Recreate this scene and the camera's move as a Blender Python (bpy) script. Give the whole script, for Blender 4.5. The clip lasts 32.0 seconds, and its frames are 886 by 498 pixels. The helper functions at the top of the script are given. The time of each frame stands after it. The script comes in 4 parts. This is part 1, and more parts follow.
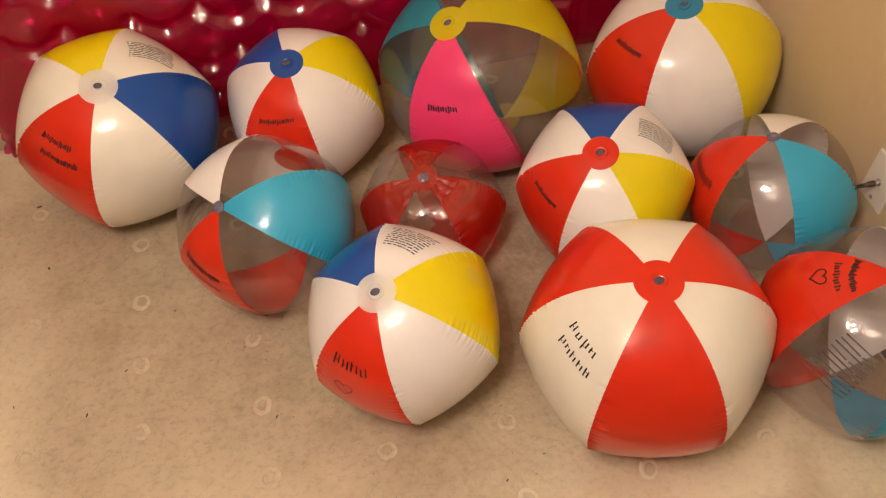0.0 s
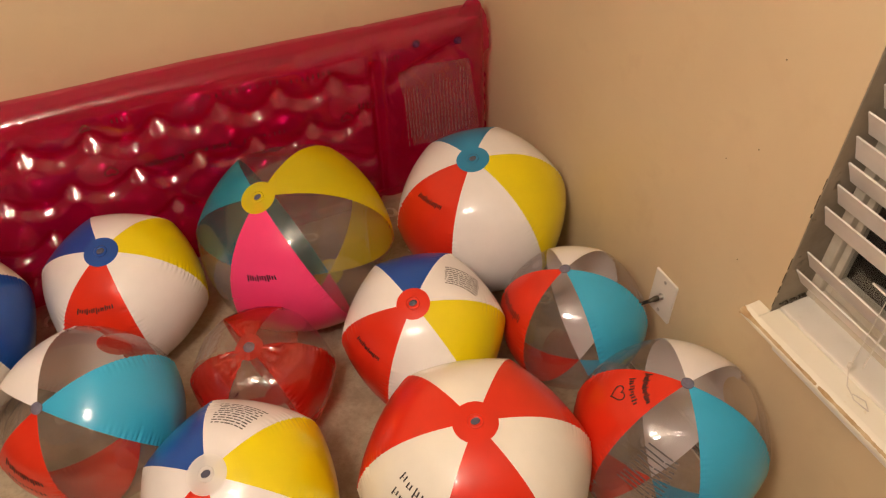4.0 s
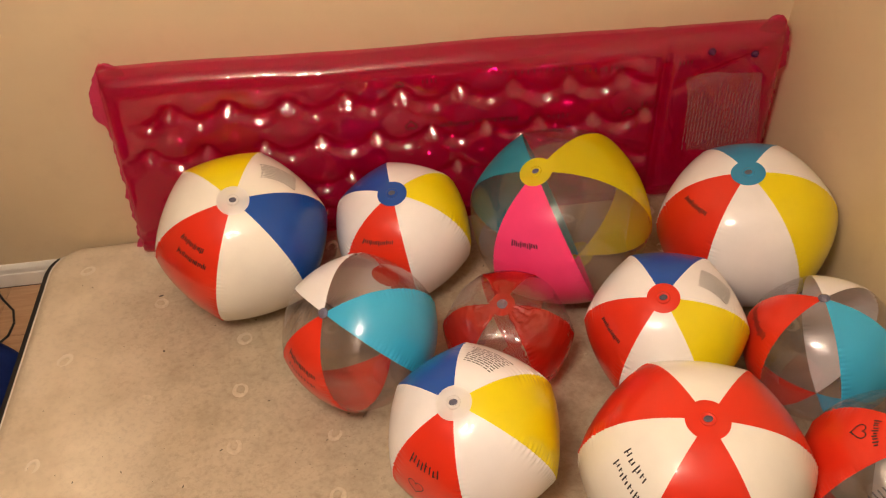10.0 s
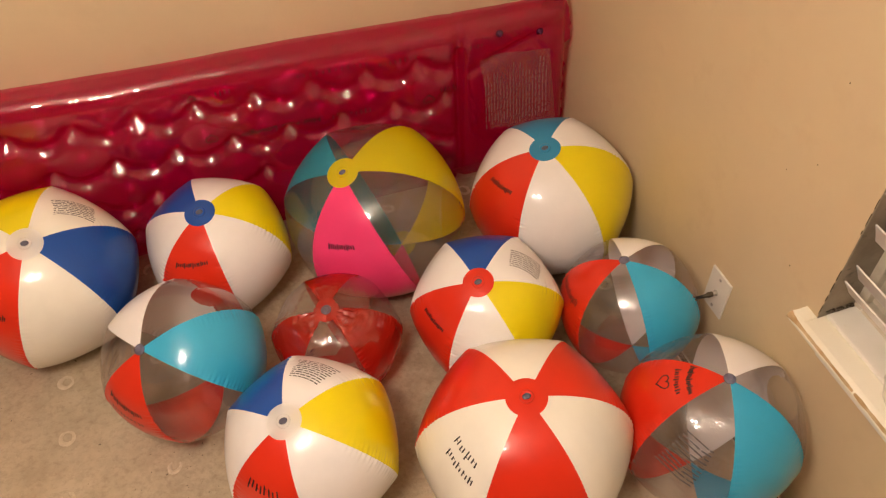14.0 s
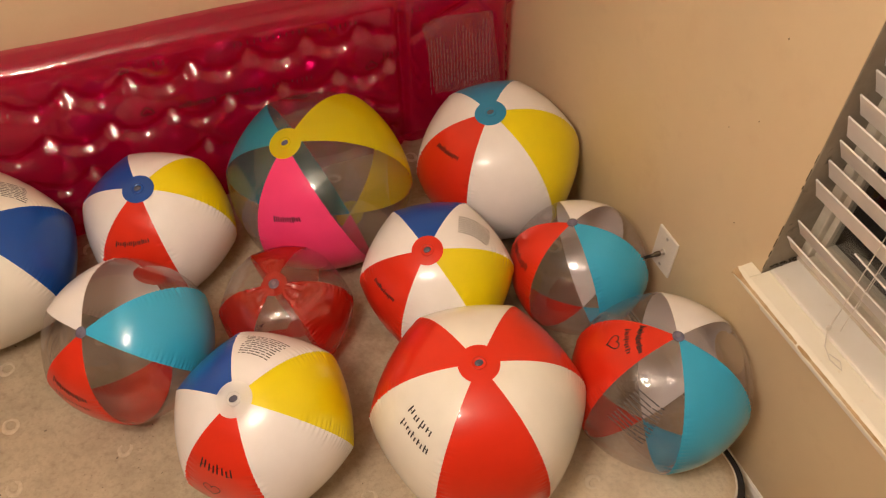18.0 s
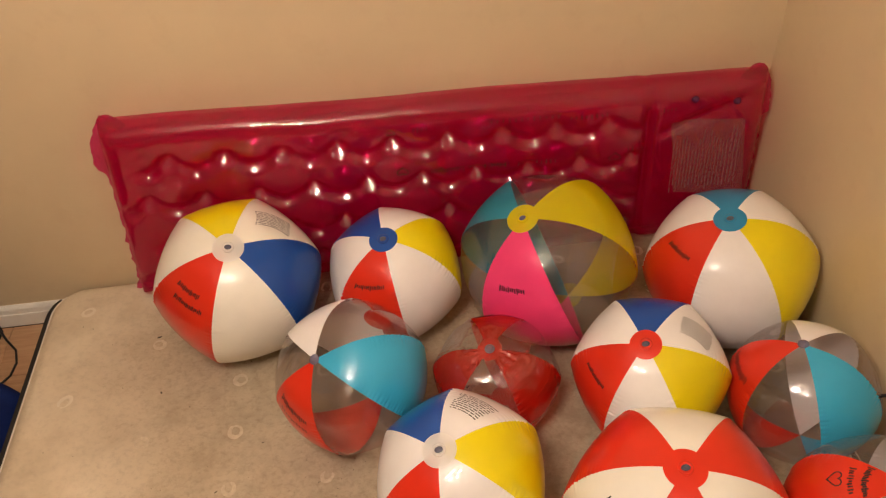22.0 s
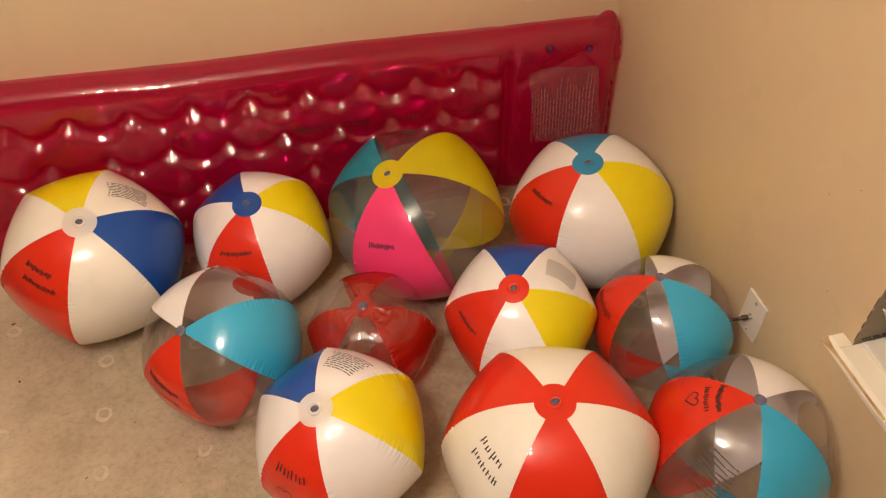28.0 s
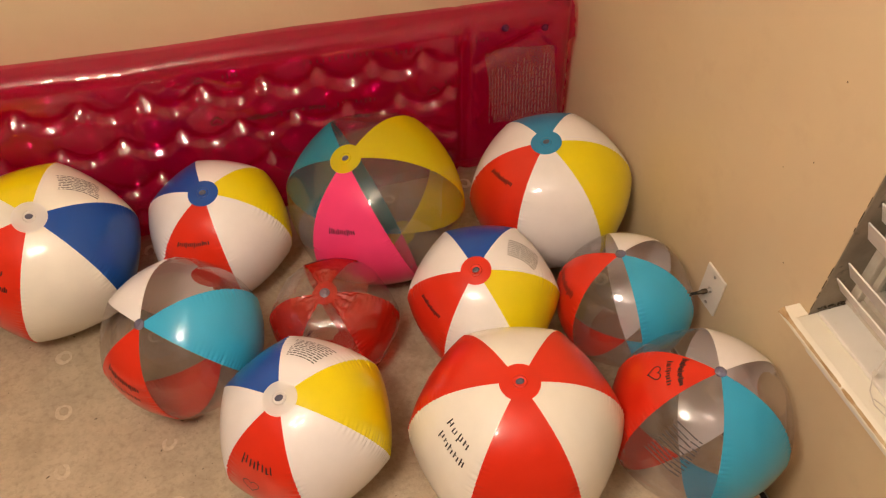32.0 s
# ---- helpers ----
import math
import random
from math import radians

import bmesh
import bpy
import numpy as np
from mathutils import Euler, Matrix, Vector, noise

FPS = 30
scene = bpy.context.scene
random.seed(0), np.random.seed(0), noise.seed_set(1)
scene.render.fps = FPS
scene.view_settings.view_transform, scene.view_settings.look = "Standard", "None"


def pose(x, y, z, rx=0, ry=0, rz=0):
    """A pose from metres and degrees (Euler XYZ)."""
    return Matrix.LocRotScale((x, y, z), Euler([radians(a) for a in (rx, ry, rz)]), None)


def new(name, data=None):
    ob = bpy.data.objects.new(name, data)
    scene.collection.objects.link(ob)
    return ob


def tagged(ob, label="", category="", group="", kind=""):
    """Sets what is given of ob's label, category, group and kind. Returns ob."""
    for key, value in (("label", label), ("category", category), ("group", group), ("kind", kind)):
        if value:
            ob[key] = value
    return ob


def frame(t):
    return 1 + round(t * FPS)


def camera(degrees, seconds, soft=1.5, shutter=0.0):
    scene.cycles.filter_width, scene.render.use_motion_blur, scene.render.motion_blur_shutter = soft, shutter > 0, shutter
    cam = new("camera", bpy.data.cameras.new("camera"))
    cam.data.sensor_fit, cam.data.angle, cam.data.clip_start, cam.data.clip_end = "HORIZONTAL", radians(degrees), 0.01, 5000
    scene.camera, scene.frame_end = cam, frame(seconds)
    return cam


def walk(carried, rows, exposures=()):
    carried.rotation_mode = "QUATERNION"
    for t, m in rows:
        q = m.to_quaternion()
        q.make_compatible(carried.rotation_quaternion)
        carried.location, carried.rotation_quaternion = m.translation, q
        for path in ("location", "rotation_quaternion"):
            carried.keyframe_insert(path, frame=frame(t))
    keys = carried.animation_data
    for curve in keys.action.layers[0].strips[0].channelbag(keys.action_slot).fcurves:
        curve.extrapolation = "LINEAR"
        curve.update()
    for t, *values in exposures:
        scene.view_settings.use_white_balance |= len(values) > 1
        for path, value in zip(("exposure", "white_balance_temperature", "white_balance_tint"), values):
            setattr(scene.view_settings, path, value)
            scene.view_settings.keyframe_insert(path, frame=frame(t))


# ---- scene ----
cam = camera(57.5, 32.0, soft=1.2)

PATH = [
    (0.0, -0.9832, -1.6473, 1.5503, 36.32, 2.77, -13.45),
    (0.5, -0.9639, -1.6415, 1.5406, 34.75, 3.06, -15.40),
    (1.0, -0.9408, -1.6540, 1.5595, 36.37, 3.24, -17.91),
    (1.5, -0.9209, -1.6759, 1.5731, 38.73, 2.90, -20.93),
    (2.0, -0.9018, -1.6836, 1.5750, 39.89, 2.10, -24.37),
    (2.5, -0.8725, -1.6833, 1.5650, 40.19, 1.28, -27.97),
    (4.5, -0.9313, -1.6797, 1.6652, 47.25, -0.26, -23.14),
    (5.0, -0.9577, -1.6859, 1.6662, 48.62, 0.21, -18.77),
    (5.5, -0.9993, -1.6929, 1.6710, 47.98, 1.81, -9.98),
    (6.0, -1.0149, -1.7144, 1.6692, 47.71, 3.46, -3.95),
    (6.5, -1.0066, -1.7396, 1.6935, 46.71, 3.29, -4.45),
    (7.0, -1.0183, -1.7706, 1.7248, 46.63, 2.49, -3.44),
    (7.5, -1.0397, -1.7735, 1.7229, 47.14, 2.59, -0.56),
    (8.0, -1.0450, -1.7661, 1.7291, 46.92, 3.22, 0.30),
    (8.5, -1.0452, -1.7657, 1.7326, 46.99, 3.41, -0.17),
    (9.0, -1.0413, -1.7596, 1.7318, 46.75, 3.45, -1.65),
    (9.5, -1.0308, -1.7591, 1.7198, 46.21, 3.25, -3.77),
    (10.0, -1.0272, -1.7531, 1.7115, 44.75, 2.66, -6.31),
    (10.5, -1.0145, -1.7540, 1.7022, 43.31, 2.41, -8.63),
    (11.0, -0.9980, -1.7453, 1.7033, 42.22, 2.30, -11.68),
    (11.5, -0.9646, -1.7377, 1.7040, 42.17, 2.42, -15.83),
    (12.0, -0.9359, -1.7239, 1.7010, 41.82, 2.05, -20.39),
    (12.5, -0.9044, -1.7269, 1.6961, 41.71, 1.89, -24.13),
    (13.0, -0.8910, -1.7264, 1.6968, 41.88, 1.19, -26.03),
    (13.5, -0.9148, -1.7280, 1.7225, 42.36, 0.60, -23.47),
    (14.0, -0.9274, -1.7331, 1.7595, 42.34, 0.90, -19.00),
    (14.5, -0.9437, -1.7439, 1.7806, 43.22, 1.08, -14.89),
    (16.5, -0.9592, -1.7438, 1.7851, 44.95, 1.78, -13.19),
    (17.0, -0.9388, -1.7321, 1.7703, 43.50, 1.69, -16.70),
    (17.5, -0.9192, -1.7221, 1.7530, 41.58, 0.91, -20.80),
    (18.0, -0.9128, -1.7234, 1.7484, 39.94, -0.24, -22.72),
    (18.5, -0.9180, -1.7209, 1.7449, 38.08, -1.04, -22.12),
    (19.0, -0.9255, -1.7340, 1.7623, 39.26, -1.06, -21.41),
    (19.5, -0.9358, -1.7478, 1.7763, 43.01, -0.83, -18.98),
    (20.0, -0.9671, -1.7515, 1.7807, 44.79, 0.28, -12.60),
    (20.5, -0.9857, -1.7514, 1.7853, 45.77, 1.45, -7.22),
    (21.0, -1.0018, -1.7546, 1.7890, 46.46, 2.23, -3.99),
    (21.5, -0.9990, -1.7558, 1.7789, 46.87, 2.97, -3.40),
    (22.0, -0.9830, -1.7497, 1.7841, 46.17, 3.13, -6.10),
    (22.5, -0.9651, -1.7462, 1.7755, 45.72, 2.73, -10.53),
    (23.0, -0.9399, -1.7357, 1.7633, 44.59, 2.68, -15.26),
    (23.5, -0.9138, -1.7207, 1.7386, 42.20, 2.35, -19.12),
    (24.0, -0.8986, -1.7062, 1.7222, 39.61, 1.35, -21.28),
    (24.5, -0.8955, -1.7023, 1.7166, 37.67, 0.69, -21.19),
    (25.0, -0.8978, -1.7033, 1.7232, 37.09, 0.41, -20.11),
    (25.5, -0.9100, -1.7189, 1.7508, 39.03, 0.15, -18.43),
    (26.0, -0.9294, -1.7334, 1.7510, 41.24, -0.24, -16.63),
    (26.5, -0.9350, -1.7553, 1.7598, 42.37, -0.25, -15.43),
    (28.5, -0.9512, -1.7736, 1.7527, 43.86, 0.11, -14.57),
    (29.0, -0.9421, -1.7628, 1.7464, 42.98, -0.14, -16.58),
    (29.5, -0.9433, -1.7643, 1.7467, 42.70, -0.55, -17.38),
    (30.0, -0.9425, -1.7728, 1.7474, 42.72, -0.65, -17.20),
    (30.5, -0.9418, -1.7749, 1.7449, 42.75, -0.73, -16.92),
    (31.0, -0.9397, -1.7687, 1.7510, 42.79, -0.68, -17.12),
    (31.5, -0.9418, -1.7679, 1.7528, 42.62, -0.50, -17.38),
    (32.0, -0.9424, -1.7696, 1.7519, 42.59, -0.55, -17.65),
]
walk(cam, [(t, pose(x, y, z, rx, ry, rz)) for t, x, y, z, rx, ry, rz in PATH],
     exposures=((0, -0.02), (2.5, -0.04), (6, -0.03), (7.1, -0.02), (7.6, 0.02), (8.1, 0.22), (9, 0.20), (10, 0.12), (11, 0.07), (14, 0.07), (17, 0.0), (19, -0.06), (21, -0.06), (23, -0.03), (26, 0.0), (30, 0.04), (32, 0.04)))

# ---- world and light ----
world = bpy.data.worlds.new("night")
scene.world = world
world.use_nodes = True
world.node_tree.nodes["Background"].inputs["Color"].default_value = (0.012, 0.014, 0.02, 1)
world.node_tree.nodes["Background"].inputs["Strength"].default_value = 0.5
BULB_COLOUR = (1.0, 0.82, 0.685)
BULB_STRENGTH = 315.0
LAMP = (-1.38, -1.55, 2.11)

TOP = 0.148            # top of the mattress over the floor
CEILING = 2.44
ROOM_X, ROOM_Y = -4.6, -5.2


# ---- materials ----
def material(name, colour, rough=0.5, metal=0.0, coat=0.0, spec=0.5):
    m = bpy.data.materials.new(name)
    m.use_nodes = True
    b = m.node_tree.nodes["Principled BSDF"]
    b.inputs["Base Color"].default_value = (*colour, 1)
    b.inputs["Roughness"].default_value = rough
    b.inputs["Metallic"].default_value = metal
    b.inputs["Coat Weight"].default_value = coat
    b.inputs["Coat Roughness"].default_value = 0.08
    b.inputs["Specular IOR Level"].default_value = spec
    return m


def nd(m, kind, **inputs):
    n = m.node_tree.nodes.new(kind)
    for key, value in inputs.items():
        n.inputs[key.replace("_", " ")].default_value = value
    return n


def tie(m, a, out, b, to):
    m.node_tree.links.new(a.outputs[out], b.inputs[to])


def bsdf(m):
    return m.node_tree.nodes["Principled BSDF"]


def coords(m, space="Object"):
    n = m.node_tree.nodes.new("ShaderNodeTexCoord")
    return n, space


def vary(m, c1, c2, scale, detail=5.0, low=0.35, high=0.65, c3=None, scale3=60.0, low3=0.62, high3=0.75):
    """Base colour that wanders between c1 and c2, with a second, finer layer towards c3."""
    tc, space = coords(m)
    n1 = nd(m, "ShaderNodeTexNoise", Scale=scale, Detail=detail, Roughness=0.6)
    tie(m, tc, space, n1, "Vector")
    r1 = m.node_tree.nodes.new("ShaderNodeValToRGB")
    r1.color_ramp.elements[0].position, r1.color_ramp.elements[1].position = low, high
    r1.color_ramp.elements[0].color, r1.color_ramp.elements[1].color = (*c1, 1), (*c2, 1)
    tie(m, n1, "Fac", r1, "Fac")
    last = r1
    if c3:
        n2 = nd(m, "ShaderNodeTexNoise", Scale=scale3, Detail=4.0, Roughness=0.65)
        tie(m, tc, space, n2, "Vector")
        r2 = m.node_tree.nodes.new("ShaderNodeValToRGB")
        r2.color_ramp.elements[0].position, r2.color_ramp.elements[1].position = low3, high3
        tie(m, n2, "Fac", r2, "Fac")
        mix = m.node_tree.nodes.new("ShaderNodeMixRGB")
        mix.inputs["Color2"].default_value = (*c3, 1)
        tie(m, r2, "Color", mix, "Fac")
        tie(m, r1, "Color", mix, "Color1")
        last = mix
    tie(m, last, "Color", bsdf(m), "Base Color")
    return tc, last


def relief(m, scale, strength, distance=0.002, detail=3.0):
    tc, space = coords(m)
    n = nd(m, "ShaderNodeTexNoise", Scale=scale, Detail=detail, Roughness=0.55)
    tie(m, tc, space, n, "Vector")
    b = nd(m, "ShaderNodeBump", Strength=strength, Distance=distance)
    tie(m, n, "Fac", b, "Height")
    tie(m, b, "Normal", bsdf(m), "Normal")


WALL = material("wall_paint", (0.60, 0.47, 0.31), 0.46)
vary(WALL, (0.665, 0.53, 0.335), (0.705, 0.57, 0.363), 2.2, c3=(0.645, 0.505, 0.315), scale3=9.0, low3=0.55, high3=0.8)
relief(WALL, 95.0, 0.22, 0.0015)
CEIL = material("ceiling_paint", (0.78, 0.74, 0.66), 0.8)
relief(CEIL, 60.0, 0.35)
TRIM = material("white_trim_paint", (0.78, 0.74, 0.65), 0.4)
vary(TRIM, (0.86, 0.83, 0.76), (0.81, 0.78, 0.70), 9.0, c3=(0.66, 0.58, 0.46), scale3=38.0, low3=0.66, high3=0.85)
relief(TRIM, 30.0, 0.12)
SILL = material("old_sill_paint", (0.80, 0.74, 0.58), 0.42)
vary(SILL, (0.92, 0.89, 0.77), (0.89, 0.85, 0.70), 7.0, c3=(0.72, 0.60, 0.40), scale3=26.0, low3=0.64, high3=0.82)
relief(SILL, 40.0, 0.2)
RAW_EDGE = material("chipped_brown_edge", (0.46, 0.31, 0.14), 0.7)
vary(RAW_EDGE, (0.40, 0.25, 0.10), (0.66, 0.53, 0.33), 30.0, low=0.35, high=0.7)
relief(RAW_EDGE, 120.0, 0.5)
PLANK = material("laminate_oak", (0.45, 0.24, 0.10), 0.38)
# a darker tone than WALL, broken by near-black blotches
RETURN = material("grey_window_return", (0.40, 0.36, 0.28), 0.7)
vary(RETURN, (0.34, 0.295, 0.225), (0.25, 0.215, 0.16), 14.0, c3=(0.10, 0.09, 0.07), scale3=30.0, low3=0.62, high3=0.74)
VINYL_FRAME = material("window_vinyl", (0.60, 0.55, 0.45), 0.4)
vary(VINYL_FRAME, (0.64, 0.59, 0.49), (0.52, 0.46, 0.36), 18.0)
SLAT = material("white_slat", (0.74, 0.70, 0.66), 0.34)
vary(SLAT, (0.83, 0.79, 0.75), (0.77, 0.73, 0.68), 20.0)
NIGHT = material("night_outside", (0.05, 0.035, 0.03), 0.9)
CORD = material("blind_cord", (0.70, 0.66, 0.58), 0.7)
PLATE = material("white_plastic", (0.82, 0.79, 0.72), 0.32)
STEEL = material("steel", (0.55, 0.53, 0.5), 0.28, 1.0)
BRASS = material("dull_brass", (0.45, 0.36, 0.2), 0.35, 1.0)
BLACK = material("black_plastic", (0.012, 0.012, 0.013), 0.4)
FRAME_BLACK = material("black_metal", (0.006, 0.006, 0.007), 0.5, spec=0.25)
relief(FRAME_BLACK, 180.0, 0.15)
BOARD_BLACK = material("black_board", (0.007, 0.007, 0.008), 0.6, spec=0.25)
TICKING = material("mattress_ticking", (0.62, 0.55, 0.44), 0.88, spec=0.2)
TAPE = material("dark_edge_tape", (0.028, 0.025, 0.023), 0.85, spec=0.2)
relief(TAPE, 260.0, 0.4)
SIDE = material("mattress_side", (0.42, 0.35, 0.26), 0.85)
vary(SIDE, (0.46, 0.39, 0.29), (0.36, 0.30, 0.22), 12.0)
PIPING = material("white_piping", (0.74, 0.69, 0.60), 0.8, spec=0.2)
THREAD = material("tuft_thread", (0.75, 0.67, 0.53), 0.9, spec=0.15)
THREAD_DARK = material("darker_tuft_thread", (0.62, 0.535, 0.405), 0.9, spec=0.15)
vary(THREAD_DARK, (0.67, 0.58, 0.44), (0.55, 0.465, 0.345), 90.0)
BLUE_CLOTH = material("blue_nylon", (0.012, 0.03, 0.17), 0.8, spec=0.15)
vary(BLUE_CLOTH, (0.006, 0.014, 0.085), (0.009, 0.024, 0.13), 14.0)
relief(BLUE_CLOTH, 420.0, 0.35, 0.001)
BLACK_CLOTH = material("black_fabric", (0.006, 0.006, 0.007), 0.9, spec=0.15)
relief(BLACK_CLOTH, 300.0, 0.4, 0.001)
INK = material("black_marker", (0.018, 0.014, 0.016), 0.5)
PRINT = material("grey_print", (0.10, 0.095, 0.10), 0.5)
CRUMB = material("dark_crumb", (0.045, 0.032, 0.022), 0.9)
STAIN = material("faint_wall_stain", (0.21, 0.158, 0.105), 0.9, spec=0.1)
vary(STAIN, (0.13, 0.10, 0.068), (0.36, 0.28, 0.185), 45.0)
MOULD = material("mould_spots", (0.07, 0.055, 0.038), 0.95, spec=0.1)
BULB = bpy.data.materials.new("lit_bulb")
BULB.use_nodes = True
BULB.node_tree.nodes.clear()
_e = BULB.node_tree.nodes.new("ShaderNodeEmission")
_e.inputs["Color"].default_value = (*BULB_COLOUR, 1)
_e.inputs["Strength"].default_value = BULB_STRENGTH
_o = BULB.node_tree.nodes.new("ShaderNodeOutputMaterial")
BULB.node_tree.links.new(_e.outputs[0], _o.inputs["Surface"])


def plank_nodes():
    tc = PLANK.node_tree.nodes.new("ShaderNodeTexCoord")
    mp = PLANK.node_tree.nodes.new("ShaderNodeMapping")
    mp.inputs["Scale"].default_value = (1.2, 16.0, 1.0)
    tie(PLANK, tc, "Object", mp, "Vector")
    n = nd(PLANK, "ShaderNodeTexNoise", Scale=5.0, Detail=7.0, Roughness=0.65)
    tie(PLANK, mp, "Vector", n, "Vector")
    info = PLANK.node_tree.nodes.new("ShaderNodeObjectInfo")
    add = PLANK.node_tree.nodes.new("ShaderNodeMath")
    add.operation = "MULTIPLY_ADD"
    add.inputs[1].default_value = 0.16
    tie(PLANK, info, "Random", add, 0)
    tie(PLANK, n, "Fac", add, 2)
    r = PLANK.node_tree.nodes.new("ShaderNodeValToRGB")
    r.color_ramp.elements[0].position, r.color_ramp.elements[1].position = 0.32, 0.85
    r.color_ramp.elements[0].color, r.color_ramp.elements[1].color = (0.36, 0.19, 0.095, 1), (0.56, 0.35, 0.20, 1)
    tie(PLANK, add, 0, r, "Fac")
    tie(PLANK, r, "Color", bsdf(PLANK), "Base Color")


plank_nodes()


def ticking_nodes():
    """Cream knit with blotchy brown stains, grey dust and fine specks."""
    m = TICKING
    tc, col = vary(m, (0.80, 0.705, 0.535), (0.635, 0.535, 0.385), 1.9, detail=4.0, low=0.28, high=0.74,
                   c3=(0.45, 0.355, 0.225), scale3=4.0, low3=0.46, high3=0.85)
    lay = m.node_tree.nodes.new("ShaderNodeMapping")          # the knit runs aslant
    lay.inputs["Rotation"].default_value = (0, 0, 0.6)
    lay.inputs["Scale"].default_value = (1.0, 1.25, 1.0)
    tie(m, tc, "Object", lay, "Vector")
    n = nd(m, "ShaderNodeTexNoise", Scale=62.0, Detail=3.5, Roughness=0.75)
    tie(m, lay, "Vector", n, "Vector")
    r = m.node_tree.nodes.new("ShaderNodeValToRGB")
    r.color_ramp.elements[0].position, r.color_ramp.elements[1].position = 0.48, 0.72
    tie(m, n, "Fac", r, "Fac")
    mix = m.node_tree.nodes.new("ShaderNodeMixRGB")
    mix.inputs["Color2"].default_value = (0.265, 0.20, 0.142, 1)
    scale = m.node_tree.nodes.new("ShaderNodeMath")
    scale.operation = "MULTIPLY"
    scale.inputs[1].default_value = 0.58
    tie(m, r, "Color", scale, 0)
    tie(m, scale, 0, mix, "Fac")
    sep = m.node_tree.nodes.new("ShaderNodeSeparateXYZ")      # worn and soiled in the middle, cleaner towards the ends
    tie(m, tc, "Object", sep, "Vector")
    wide = nd(m, "ShaderNodeTexNoise", Scale=2.6, Detail=3.0)
    tie(m, tc, "Object", wide, "Vector")
    shift = m.node_tree.nodes.new("ShaderNodeMath")
    shift.operation = "MULTIPLY_ADD"
    shift.inputs[1].default_value = 0.8
    tie(m, wide, "Fac", shift, 0)
    tie(m, sep, "X", shift, 2)
    worn = m.node_tree.nodes.new("ShaderNodeValToRGB")
    for e, (at, g) in zip((worn.color_ramp.elements[0], worn.color_ramp.elements[1], worn.color_ramp.elements.new(0.32), worn.color_ramp.elements.new(0.62)), ((0.16, 0.0), (0.93, 0.0), (0.32, 0.66), (0.62, 0.90))):
        e.position, e.color = at, (g, g, g, 1)
    off = m.node_tree.nodes.new("ShaderNodeMath")
    off.operation = "MULTIPLY_ADD"
    off.inputs[1].default_value, off.inputs[2].default_value = 0.5, 0.87
    tie(m, shift, 0, off, 0)
    tie(m, off, 0, worn, "Fac")
    soil = m.node_tree.nodes.new("ShaderNodeMixRGB")
    soil.inputs["Color2"].default_value = (0.39, 0.315, 0.212, 1)
    front = m.node_tree.nodes.new("ShaderNodeMapRange")      # the front edge stayed cleaner too
    front.inputs["From Min"].default_value, front.inputs["From Max"].default_value = -1.05, -0.62
    edge = m.node_tree.nodes.new("ShaderNodeMath")
    edge.operation = "MULTIPLY_ADD"
    edge.inputs[1].default_value = 0.5
    tie(m, wide, "Fac", edge, 0)
    tie(m, sep, "Y", edge, 2)
    tie(m, edge, 0, front, "Value")
    both = m.node_tree.nodes.new("ShaderNodeMath")
    both.operation = "MULTIPLY"
    tie(m, worn, "Color", both, 0)
    tie(m, front, "Result", both, 1)
    tie(m, both, 0, soil, "Fac")
    grain = m.node_tree.nodes.new("ShaderNodeMath")           # the unworn ends stay smooth and pale
    grain.operation = "MULTIPLY_ADD"
    grain.inputs[1].default_value, grain.inputs[2].default_value = 0.42, 0.16
    tie(m, both, 0, grain, 0)
    tie(m, grain, 0, scale, 1)
    blot = nd(m, "ShaderNodeTexNoise", Scale=17.0, Detail=5.0, Roughness=0.7)      # blotches a few centimetres wide
    tie(m, tc, "Object", blot, "Vector")
    patch = m.node_tree.nodes.new("ShaderNodeValToRGB")
    patch.color_ramp.elements[0].position, patch.color_ramp.elements[1].position = 0.40, 0.66
    patch.color_ramp.elements[0].color, patch.color_ramp.elements[1].color = (0.445, 0.36, 0.255, 1), (0.315, 0.247, 0.170, 1)
    tie(m, blot, "Fac", patch, "Fac")
    tie(m, patch, "Color", soil, "Color2")
    tie(m, col, "Color", soil, "Color1")
    tie(m, soil, "Color", mix, "Color1")
    tie(m, mix, "Color", bsdf(m), "Base Color")
    cells = nd(m, "ShaderNodeTexVoronoi", Scale=72.0)
    tie(m, tc, "Object", cells, "Vector")
    fine = nd(m, "ShaderNodeTexNoise", Scale=420.0, Detail=2.0)
    tie(m, tc, "Object", fine, "Vector")
    add = m.node_tree.nodes.new("ShaderNodeMath")
    add.operation = "MULTIPLY_ADD"
    add.inputs[1].default_value = 0.35
    tie(m, fine, "Fac", add, 0)
    tie(m, cells, "Distance", add, 2)
    bump = nd(m, "ShaderNodeBump", Strength=0.62, Distance=0.0022)
    bump.invert = True
    tie(m, add, 0, bump, "Height")
    tie(m, bump, "Normal", bsdf(m), "Normal")


ticking_nodes()


def opaque_vinyl(name, colour, rough=0.2, haze=0.35):
    """Printed beach-ball vinyl: a soft sheen under a clear, faintly uneven gloss."""
    m = material(name, colour, rough + 0.12, coat=0.6, spec=0.3)
    bsdf(m).inputs["Coat Roughness"].default_value = rough * 0.37
    dark = tuple(c * 0.9 for c in colour)
    vary(m, colour, dark, 6.0, low=0.4, high=0.75)
    relief(m, 26.0, 0.06, 0.002, 2.0)
    return m


